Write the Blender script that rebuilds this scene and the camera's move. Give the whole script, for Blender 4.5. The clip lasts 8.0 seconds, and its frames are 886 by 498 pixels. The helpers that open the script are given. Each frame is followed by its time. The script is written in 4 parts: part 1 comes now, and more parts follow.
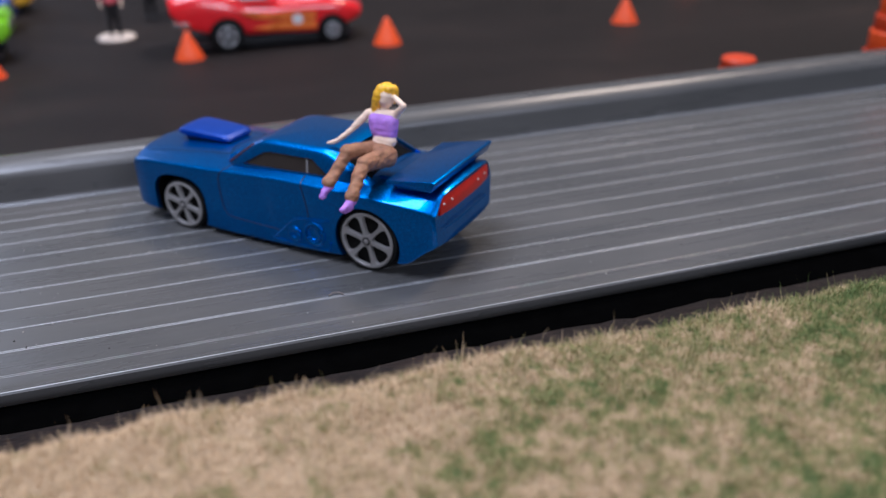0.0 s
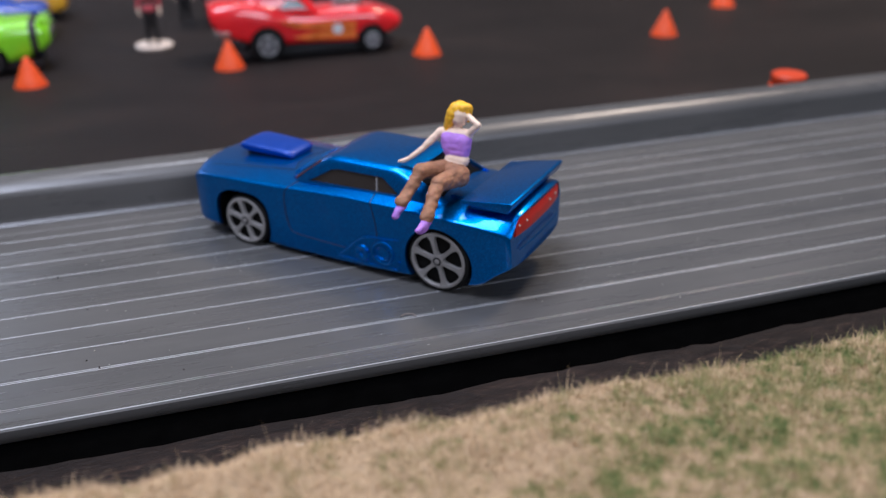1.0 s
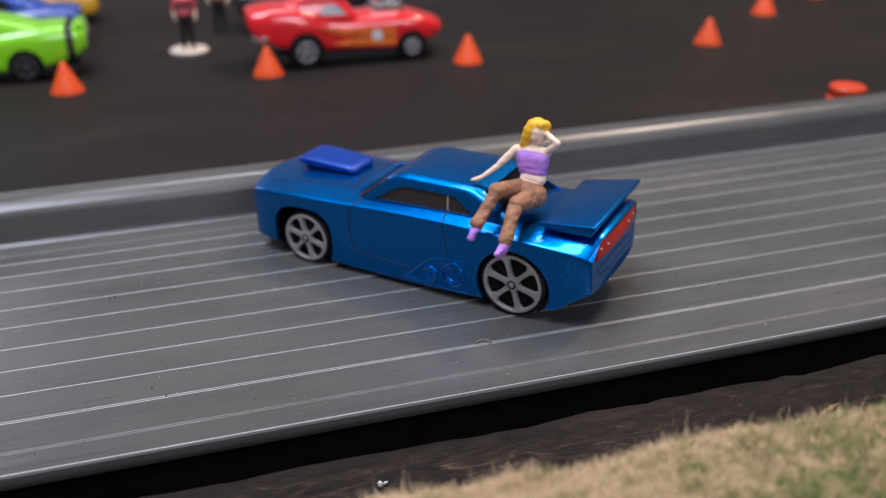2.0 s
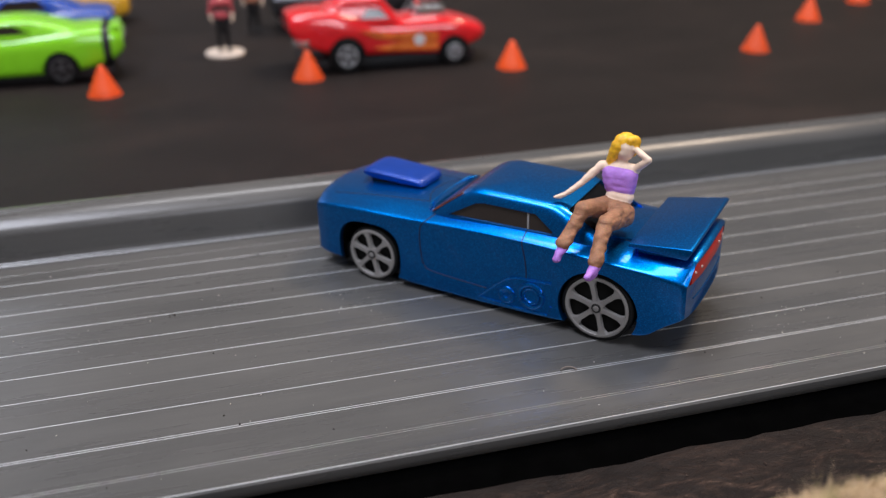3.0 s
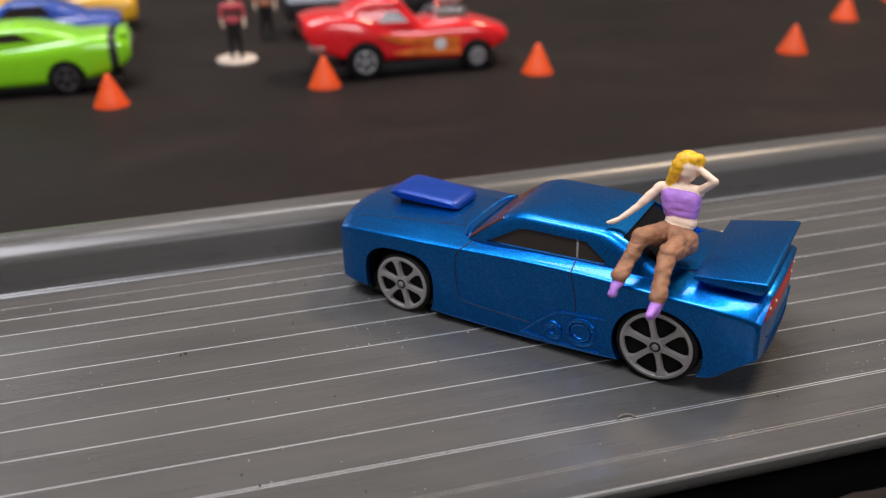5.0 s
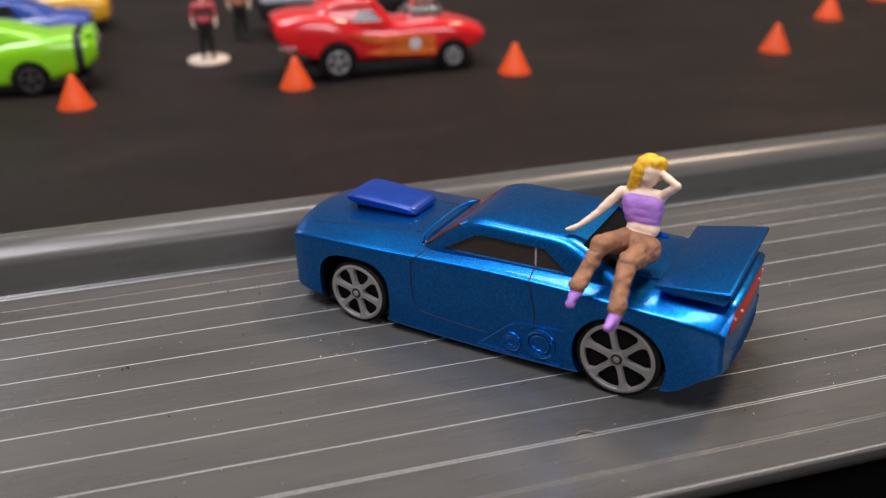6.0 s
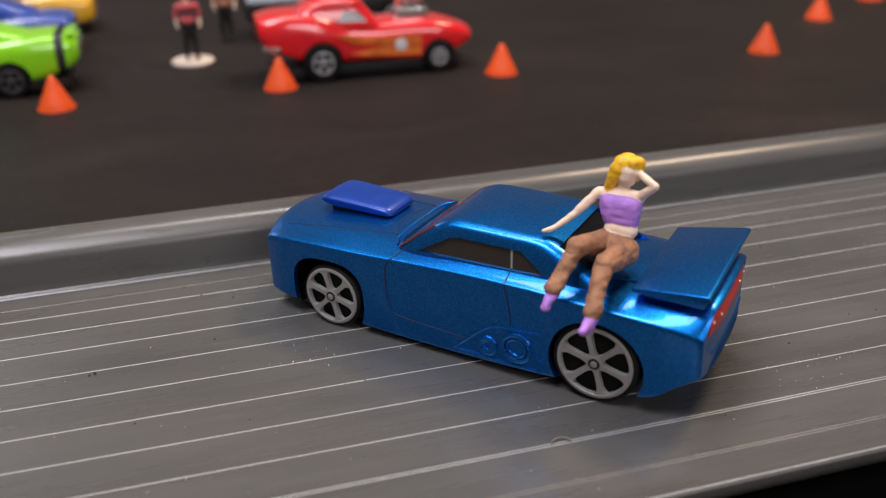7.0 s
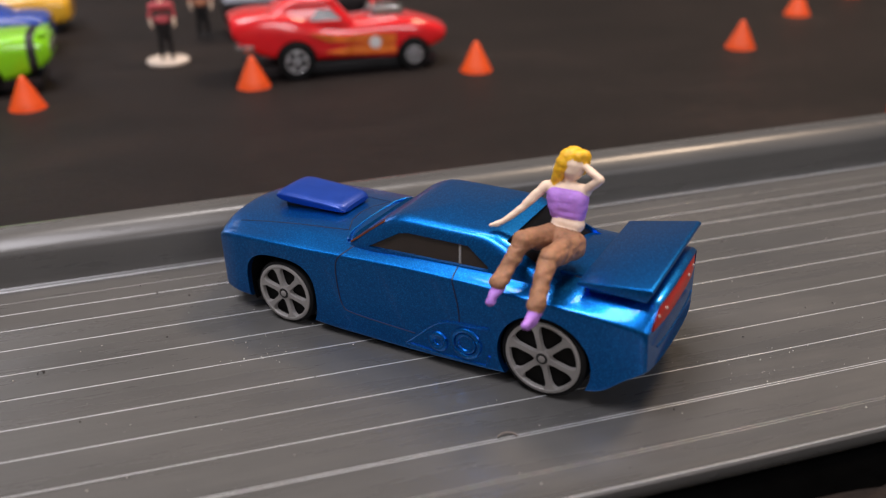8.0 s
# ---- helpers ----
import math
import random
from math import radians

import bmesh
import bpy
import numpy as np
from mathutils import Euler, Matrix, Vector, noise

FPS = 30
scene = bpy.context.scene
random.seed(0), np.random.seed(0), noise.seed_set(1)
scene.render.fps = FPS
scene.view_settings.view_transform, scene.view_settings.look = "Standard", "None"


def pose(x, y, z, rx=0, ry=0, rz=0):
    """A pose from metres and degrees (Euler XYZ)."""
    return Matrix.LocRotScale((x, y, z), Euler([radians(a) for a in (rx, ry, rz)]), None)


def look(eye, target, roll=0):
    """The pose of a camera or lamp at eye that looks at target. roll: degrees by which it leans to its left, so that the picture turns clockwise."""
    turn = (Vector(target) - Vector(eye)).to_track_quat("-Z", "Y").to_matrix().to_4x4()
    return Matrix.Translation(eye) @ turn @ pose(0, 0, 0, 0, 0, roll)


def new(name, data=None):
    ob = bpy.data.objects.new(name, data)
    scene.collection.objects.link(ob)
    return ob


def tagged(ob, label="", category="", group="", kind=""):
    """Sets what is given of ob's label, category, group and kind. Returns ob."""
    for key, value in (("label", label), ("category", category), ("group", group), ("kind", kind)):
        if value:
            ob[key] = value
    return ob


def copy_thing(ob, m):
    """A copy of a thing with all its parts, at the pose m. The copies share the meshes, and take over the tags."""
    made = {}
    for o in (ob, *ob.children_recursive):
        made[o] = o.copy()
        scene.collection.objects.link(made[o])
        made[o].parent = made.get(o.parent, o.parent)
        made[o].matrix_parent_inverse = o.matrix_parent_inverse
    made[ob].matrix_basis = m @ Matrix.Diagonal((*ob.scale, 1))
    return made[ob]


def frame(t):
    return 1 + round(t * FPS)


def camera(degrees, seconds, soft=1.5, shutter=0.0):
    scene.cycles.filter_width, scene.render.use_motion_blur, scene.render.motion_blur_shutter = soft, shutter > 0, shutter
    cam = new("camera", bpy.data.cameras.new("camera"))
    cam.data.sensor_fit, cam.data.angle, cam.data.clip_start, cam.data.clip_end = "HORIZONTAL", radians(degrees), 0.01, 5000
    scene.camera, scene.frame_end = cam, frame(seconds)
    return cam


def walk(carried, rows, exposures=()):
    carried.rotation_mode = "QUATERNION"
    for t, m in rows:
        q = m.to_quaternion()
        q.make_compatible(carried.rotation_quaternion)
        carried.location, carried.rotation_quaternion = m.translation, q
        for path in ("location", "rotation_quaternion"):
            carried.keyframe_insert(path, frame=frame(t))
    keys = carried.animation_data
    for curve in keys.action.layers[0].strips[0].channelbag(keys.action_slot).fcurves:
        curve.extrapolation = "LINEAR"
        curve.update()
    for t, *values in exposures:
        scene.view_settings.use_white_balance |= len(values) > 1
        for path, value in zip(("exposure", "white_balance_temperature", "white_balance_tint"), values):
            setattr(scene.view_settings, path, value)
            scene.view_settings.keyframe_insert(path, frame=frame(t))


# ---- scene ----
CM = 0.01
cam = camera(53.0, 8.0, soft=1.2)
ROWS = [
    (0.0, -2.2078, -13.7199, 7.8080, 63.225, 1.023, -17.664),
    (0.5, -2.6755, -13.6114, 7.9920, 63.457, 0.869, -17.375),
    (1.0, -3.2478, -13.0377, 7.9866, 63.511, 0.587, -17.049),
    (1.5, -3.6827, -12.4957, 8.0373, 63.548, 0.471, -16.716),
    (3.0, -5.0943, -10.8369, 7.9768, 63.655, -0.005, -15.764),
    (3.5, -5.4560, -10.2221, 7.8932, 63.684, -0.060, -15.427),
    (4.0, -5.6765, -9.7106, 8.0020, 63.657, 0.037, -15.150),
    (5.5, -4.6443, -9.0520, 7.6076, 63.717, 0.786, -15.507),
    (6.0, -4.3569, -8.8028, 7.5556, 63.730, 0.597, -15.747),
    (6.5, -4.3230, -8.5845, 7.3997, 63.852, 0.517, -15.785),
    (7.0, -3.9812, -8.6318, 7.4104, 63.918, 0.582, -16.015),
    (7.5, -3.5612, -8.6780, 7.3220, 63.849, 0.674, -16.278),
    (8.0, -3.3161, -8.7989, 7.3031, 63.949, 0.829, -16.362),
]
walk(cam, [(t, pose(CM * x, CM * y, CM * z, rx, ry, rz)) for t, x, y, z, rx, ry, rz in ROWS],
     [(0.0, -0.02, 5450, 17), (1.5, 0.0, 5700, 16), (3.5, 0.0, 6150, 14), (8.0, -0.05, 6550, 17)])
cam.data.dof.use_dof = True
cam.data.dof.focus_distance = 0.135
cam.data.dof.aperture_fstop = 18.0

# ---- world, lamps, exposure ----
scene.view_settings.exposure = 0.0
world = bpy.data.worlds.new("room_air")
world.use_nodes = True
scene.world = world
world.node_tree.nodes["Background"].inputs[0].default_value = (0.9, 0.95, 1.0, 1)
world.node_tree.nodes["Background"].inputs[1].default_value = 0.02


def area_lamp(name, eye, target, sx, sy, watts, colour):
    data = bpy.data.lights.new(name, "AREA")
    data.shape, data.size, data.size_y, data.energy, data.color = "RECTANGLE", sx, sy, watts, colour
    ob = new(name, data)
    ob.matrix_world = look(eye, target)
    return ob


area_lamp("window_light", (-0.50, -0.18, 1.35), (0.0, 0.05, 0.0), 0.85, 0.55, 21.0, (0.95, 0.96, 1.0))
# added fill from the camera's side, brightens the track wall's face
area_lamp("near_fill_light", (0.45, -1.95, 1.10), (0.0, 0.05, 0.0), 1.2, 0.7, 18.0, (0.97, 0.97, 1.0))
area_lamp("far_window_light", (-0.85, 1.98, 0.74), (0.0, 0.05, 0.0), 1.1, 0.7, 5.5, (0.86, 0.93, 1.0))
area_lamp("overhead_light", (0.06, 0.62, 1.50), (0.0, 0.05, 0.0), 0.60, 0.30, 9.0, (1.0, 0.97, 0.92))
area_lamp("ceiling_light", (0.85, 0.45, 1.40), (0.1, 0.1, 0.0), 0.36, 0.26, 16.0, (1.0, 0.78, 0.54))


# ---- materials ----
def nodes_of(name):
    m = bpy.data.materials.new(name)
    m.use_nodes = True
    return m, m.node_tree.nodes, m.node_tree.links, m.node_tree.nodes["Principled BSDF"]


def add(nodes, kind, **values):
    n = nodes.new(kind)
    for key, value in values.items():
        n.inputs[key.replace("_", " ")].default_value = value
    return n


def ramp_of(nodes, stops):
    n = nodes.new("ShaderNodeValToRGB")
    el = n.color_ramp.elements
    while len(el) < len(stops):
        el.new(0.5)
    for e, (p, c) in zip(el, stops):
        e.position, e.color = p, (*c, 1)
    return n


def surface(name, colour, rough=0.5, metal=0.0, vary=0.15, scale=300.0, fine=3000.0, bump=0.15, depth=0.0002, coat=0.0,
            per_object=0.0, spec=0.5, stretch=(1, 1, 1)):
    """A plain surface with stains at one scale, grain and relief at a finer one."""
    m, n, l, p = nodes_of(name)
    tc = n.new("ShaderNodeTexCoord")
    mp = add(n, "ShaderNodeMapping", Scale=stretch)
    l.new(tc.outputs["Object"], mp.inputs["Vector"])
    big = add(n, "ShaderNodeTexNoise", Scale=scale, Detail=5.0, Roughness=0.6)
    small = add(n, "ShaderNodeTexNoise", Scale=fine, Detail=3.0, Roughness=0.6)
    l.new(mp.outputs[0], big.inputs["Vector"])
    l.new(mp.outputs[0], small.inputs["Vector"])
    lo = tuple(max(0.0, c * (1 - vary)) for c in colour)
    hi = tuple(min(1.0, c * (1 + vary)) for c in colour)
    r = ramp_of(n, [(0.3, lo), (0.7, hi)])
    l.new(big.outputs[0], r.inputs[0])
    mix = n.new("ShaderNodeMix")
    mix.data_type, mix.blend_type = "RGBA", "OVERLAY"
    mix.inputs[0].default_value = vary
    l.new(r.outputs[0], mix.inputs[6])
    l.new(small.outputs[1], mix.inputs[7])
    out = mix.outputs[2]
    if per_object:
        oi = n.new("ShaderNodeObjectInfo")
        hsv = n.new("ShaderNodeHueSaturation")
        mr = n.new("ShaderNodeMapRange")
        mr.inputs[3].default_value, mr.inputs[4].default_value = 1 - per_object, 1 + per_object
        l.new(oi.outputs["Random"], mr.inputs[0])
        l.new(mr.outputs[0], hsv.inputs["Value"])
        l.new(out, hsv.inputs["Color"])
        out = hsv.outputs[0]
    l.new(out, p.inputs["Base Color"])
    rr = n.new("ShaderNodeMapRange")
    rr.inputs[3].default_value, rr.inputs[4].default_value = max(0.02, rough - 0.08), min(1, rough + 0.08)
    l.new(big.outputs[0], rr.inputs[0])
    l.new(rr.outputs[0], p.inputs["Roughness"])
    p.inputs["Metallic"].default_value = metal
    p.inputs["Coat Weight"].default_value = coat
    p.inputs["Coat Roughness"].default_value = 0.08
    p.inputs["Specular IOR Level"].default_value = spec
    if bump:
        b = add(n, "ShaderNodeBump", Strength=bump, Distance=depth)
        l.new(small.outputs[0], b.inputs["Height"])
        l.new(b.outputs[0], p.inputs["Normal"])
    return m


def flake_paint(name, deep, bright, rough=0.35, metal=0.97):
    """Metallic enamel: tiny flakes of uneven brightness and slant under a clear coat."""
    m, n, l, p = nodes_of(name)
    tc = n.new("ShaderNodeTexCoord")
    vo = add(n, "ShaderNodeTexVoronoi", Scale=6800.0)
    l.new(tc.outputs["Object"], vo.inputs["Vector"])
    sep = n.new("ShaderNodeSeparateColor")
    l.new(vo.outputs["Color"], sep.inputs[0])
    r = ramp_of(n, [(0.0, deep), (0.7, tuple(0.6 * a + 0.4 * b for a, b in zip(deep, bright))), (1.0, bright)])
    l.new(sep.outputs[0], r.inputs[0])
    l.new(r.outputs[0], p.inputs["Base Color"])
    no = add(n, "ShaderNodeTexNoise", Scale=9000.0, Detail=2.0)
    l.new(tc.outputs["Object"], no.inputs["Vector"])
    b = add(n, "ShaderNodeBump", Strength=0.22, Distance=0.00004)
    l.new(no.outputs[0], b.inputs["Height"])
    l.new(b.outputs[0], p.inputs["Normal"])
    p.inputs["Metallic"].default_value, p.inputs["Roughness"].default_value = metal, rough
    p.inputs["Coat Weight"].default_value, p.inputs["Coat Roughness"].default_value = 0.38, 0.07
    return m


BLUE = flake_paint("blue_metallic_enamel", (0.0006, 0.118, 0.45), (0.003, 0.25, 0.76))
SCOOP_BLUE = surface("deep_blue_plastic", (0.003, 0.046, 0.32), 0.40, metal=0.3, vary=0.10, coat=0.15, bump=0.08)
LINE_BLUE = surface("engraved_line", (0.003, 0.02, 0.07), 0.5, vary=0.1)
SMOKE = surface("smoked_window", (0.022, 0.016, 0.013), 0.12, vary=0.2, bump=0.03, coat=0.6)
AMBER = surface("amber_windscreen", (0.12, 0.034, 0.016), 0.14, vary=0.8, scale=220, bump=0.03, coat=0.15)
BLACK_GLASS = surface("black_glass", (0.006, 0.006, 0.007), 0.12, vary=0.2, bump=0.02)
BLACK = surface("black_plastic", (0.012, 0.012, 0.013), 0.45, vary=0.2)
TYRE = surface("black_tyre", (0.006, 0.006, 0.006), 0.7, vary=0.2, bump=0.25, spec=0.2)
RIM = surface("grey_wheel_plastic", (0.27, 0.26, 0.25), 0.45, metal=0.25, vary=0.1, bump=0.1)
TAIL_RED = surface("red_tail_lens", (0.62, 0.016, 0.005), 0.35, vary=0.15, coat=0.0, spec=0.3, bump=0.05)
GLINT = surface("pale_glint", (0.75, 0.55, 0.5), 0.1, vary=0.05, coat=1.0)
SILVER = surface("silver_paint", (0.42, 0.42, 0.42), 0.35, metal=0.35, vary=0.1)
RIB_FAINT = surface("faint_worn_rib", (0.15, 0.148, 0.14), 0.28, vary=0.3, scale=250, bump=0.05, stretch=(0.2, 1, 1))
# pale from wear, with the caught highlights of ribs and beads painted in
RIB = surface("worn_glint_rib", (0.32, 0.325, 0.325), 0.28, vary=0.12, scale=250, bump=0.05, stretch=(0.2, 1, 1))
ORANGE = surface("orange_cone_plastic", (0.80, 0.085, 0.008), 0.5, vary=0.07, scale=400, bump=0.05, per_object=0.08)
ORANGE_DARK = surface("orange_drum_band", (0.55, 0.05, 0.01), 0.4, vary=0.08, scale=400)
RED = surface("red_enamel", (0.72, 0.014, 0.018), 0.22, vary=0.06, scale=200, coat=0.8, bump=0.03)
FLAME = surface("orange_flame_print", (0.78, 0.17, 0.02), 0.28, vary=0.25, scale=120, coat=0.8, bump=0.03)
GREEN = surface("lime_green_enamel", (0.25, 0.68, 0.010), 0.22, vary=0.05, scale=200, coat=0.9, bump=0.03)
ROYAL = surface("royal_blue_enamel", (0.012, 0.06, 0.36), 0.22, vary=0.08, scale=200, coat=0.9, bump=0.03)
YELLOW = surface("yellow_enamel", (0.75, 0.40, 0.02), 0.3, vary=0.06, scale=200, coat=0.7, bump=0.03)
DARK_RIM = surface("dark_grey_wheel", (0.055, 0.05, 0.05), 0.5, vary=0.15)
CHROME = surface("chrome_plating", (0.75, 0.74, 0.72), 0.16, metal=0.9, vary=0.1, bump=0.05)
GREY_PAINT = surface("grey_blue_paint", (0.42, 0.46, 0.52), 0.4, vary=0.08)
WHITE = surface("white_print", (0.75, 0.72, 0.70), 0.4, vary=0.06)
WOOD_DISC = surface("pale_disc_plastic", (0.62, 0.52, 0.43), 0.5, vary=0.08, scale=400)
SKIN = surface("painted_skin", (0.80, 0.60, 0.45), 0.55, vary=0.08, scale=900, bump=0.15)
HAIR = surface("painted_yellow_hair", (0.84, 0.44, 0.012), 0.5, vary=0.25, scale=1300, bump=0.4)
LILAC = surface("painted_lilac_cloth", (0.42, 0.19, 0.62), 0.6, vary=0.14, scale=900, bump=0.3)
TAN = surface("painted_brown_cloth", (0.29, 0.135, 0.068), 0.7, vary=0.28, scale=900, bump=0.35)
RED_CLOTH = surface("painted_red_cloth", (0.50, 0.07, 0.08), 0.6, vary=0.1, scale=900)
RUST_CLOTH = surface("painted_rust_cloth", (0.42, 0.16, 0.08), 0.6, vary=0.1, scale=900)
DUST = surface("pale_dust", (0.45, 0.42, 0.38), 0.8, vary=0.25)
DARK_DUST = surface("dark_dust", (0.05, 0.045, 0.04), 0.8, vary=0.25)
PLASTER = surface("room_plaster", (0.34, 0.33, 0.31), 0.85, vary=0.04, scale=6, fine=90)
SHELF = surface("dark_room_wood", (0.10, 0.07, 0.05), 0.5, vary=0.2, scale=8, fine=120)


def track_material():
    """Grey moulded plastic: long fine streaks, dull handling smudges and a trace of dust."""
    m, n, l, p = nodes_of("grey_track_plastic")
    tc = n.new("ShaderNodeTexCoord")
    out = {}
    for key, stretch, scale, detail in (("patch", (0.5, 1, 1), 42.0, 5.0), ("streak", (0.02, 1, 1), 1500.0, 4.0), ("speck", (1, 1, 1), 2600.0, 3.0), ("smear", (0.12, 1, 1), 190.0, 6.0)):
        mp = add(n, "ShaderNodeMapping", Scale=stretch)
        t = add(n, "ShaderNodeTexNoise", Scale=scale, Detail=detail, Roughness=0.62)
        l.new(tc.outputs["Object"], mp.inputs["Vector"])
        l.new(mp.outputs[0], t.inputs["Vector"])
        out[key] = t.outputs[0]
    base = ramp_of(n, [(0.30, (0.070, 0.070, 0.068)), (0.70, (0.093, 0.091, 0.087))])
    l.new(out["patch"], base.inputs[0])
    colour = base.outputs[0]
    for key, fac, stops in (("streak", 0.16, [(0.35, (0.38, 0.38, 0.38)), (0.70, (0.64, 0.64, 0.63))]), ("smear", 0.18, [(0.35, (0.42, 0.42, 0.43)), (0.72, (0.66, 0.64, 0.60))]), ("speck", 0.25, [(0.35, (0.44, 0.44, 0.44)), (0.72, (0.62, 0.61, 0.59))])):
        r = ramp_of(n, stops)
        l.new(out[key], r.inputs[0])
        mix = n.new("ShaderNodeMix")
        mix.data_type, mix.blend_type = "RGBA", "OVERLAY"
        mix.inputs[0].default_value = fac
        l.new(colour, mix.inputs[6])
        l.new(r.outputs[0], mix.inputs[7])
        colour = mix.outputs[2]
    l.new(colour, p.inputs["Base Color"])
    rr = n.new("ShaderNodeMapRange")
    rr.inputs[1].default_value, rr.inputs[2].default_value = 0.3, 0.7
    rr.inputs[3].default_value, rr.inputs[4].default_value = 0.21, 0.37
    l.new(out["smear"], rr.inputs[0])
    l.new(rr.outputs[0], p.inputs["Roughness"])
    b = add(n, "ShaderNodeBump", Strength=0.05, Distance=0.00006)
    l.new(out["streak"], b.inputs["Height"])
    l.new(b.outputs[0], p.inputs["Normal"])
    return m


def ground_material():
    m, n, l, p = nodes_of("dark_board")
    tc = n.new("ShaderNodeTexCoord")
    mp = add(n, "ShaderNodeMapping", Scale=(0.45, 1, 1))
    l.new(tc.outputs["Object"], mp.inputs["Vector"])
    big = add(n, "ShaderNodeTexNoise", Scale=28.0, Detail=6.0, Roughness=0.62, Distortion=0.4)
    mid = add(n, "ShaderNodeTexNoise", Scale=420.0, Detail=6.0, Roughness=0.7, Distortion=0.8)
    fine = add(n, "ShaderNodeTexNoise", Scale=3200.0, Detail=3.0)
    for t in (big, mid, fine):
        l.new(mp.outputs[0], t.inputs["Vector"])
    r = ramp_of(n, [(0.30, (0.0065, 0.0046, 0.0042)), (0.55, (0.0118, 0.0083, 0.0074)), (0.80, (0.026, 0.0172, 0.0140))])
    l.new(big.outputs[0], r.inputs[0])
    r2 = ramp_of(n, [(0.36, (0.34, 0.34, 0.35)), (0.56, (0.55, 0.52, 0.50)), (0.74, (0.92, 0.78, 0.66))])
    l.new(mid.outputs[0], r2.inputs[0])
    mix = n.new("ShaderNodeMix")
    mix.data_type, mix.blend_type = "RGBA", "OVERLAY"
    mix.inputs[0].default_value = 0.8
    l.new(r.outputs[0], mix.inputs[6])
    l.new(r2.outputs[0], mix.inputs[7])
    scuff = add(n, "ShaderNodeTexNoise", Scale=75.0, Detail=7.0, Roughness=0.72)
    l.new(mp.outputs[0], scuff.inputs["Vector"])
    r3 = ramp_of(n, [(0.64, (0.0, 0.0, 0.0)), (0.78, (0.030, 0.027, 0.025))])
    l.new(scuff.outputs[0], r3.inputs[0])
    plus = n.new("ShaderNodeMix")
    plus.data_type, plus.blend_type = "RGBA", "ADD"
    plus.inputs[0].default_value = 1.0
    l.new(mix.outputs[2], plus.inputs[6])
    l.new(r3.outputs[0], plus.inputs[7])
    # splintered brown fibres along the worn strip in front of the track
    mf = add(n, "ShaderNodeMapping", Scale=(0.32, 1, 1), Rotation=(0, 0, 0.25))
    l.new(tc.outputs["Object"], mf.inputs["Vector"])
    splint = add(n, "ShaderNodeTexNoise", Scale=330.0, Detail=9.0, Roughness=0.78, Distortion=1.6)
    l.new(mf.outputs[0], splint.inputs["Vector"])
    r4 = ramp_of(n, [(0.50, (0.0, 0.0, 0.0)), (0.60, (0.022, 0.013, 0.009)), (0.72, (0.17, 0.11, 0.08))])
    l.new(splint.outputs[0], r4.inputs[0])
    sep = n.new("ShaderNodeSeparateXYZ")
    l.new(tc.outputs["Object"], sep.inputs[0])
    strip = n.new("ShaderNodeMapRange")
    strip.inputs[1].default_value, strip.inputs[2].default_value = -0.0195, -0.0235
    l.new(sep.outputs[1], strip.inputs[0])
    worn = n.new("ShaderNodeMix")
    worn.data_type, worn.blend_type = "RGBA", "ADD"
    l.new(strip.outputs[0], worn.inputs[0])
    l.new(plus.outputs[2], worn.inputs[6])
    l.new(r4.outputs[0], worn.inputs[7])
    l.new(worn.outputs[2], p.inputs["Base Color"])
    p.inputs["Roughness"].default_value = 0.6
    p.inputs["Specular IOR Level"].default_value = 0.18
    h = n.new("ShaderNodeMath")
    h.operation = "MULTIPLY_ADD"
    h.inputs[1].default_value = 0.3
    l.new(fine.outputs[0], h.inputs[0])
    l.new(mid.outputs[0], h.inputs[2])
    b = add(n, "ShaderNodeBump", Strength=0.8, Distance=0.0008)
    l.new(h.outputs[0], b.inputs["Height"])
    l.new(b.outputs[0], p.inputs["Normal"])
    return m


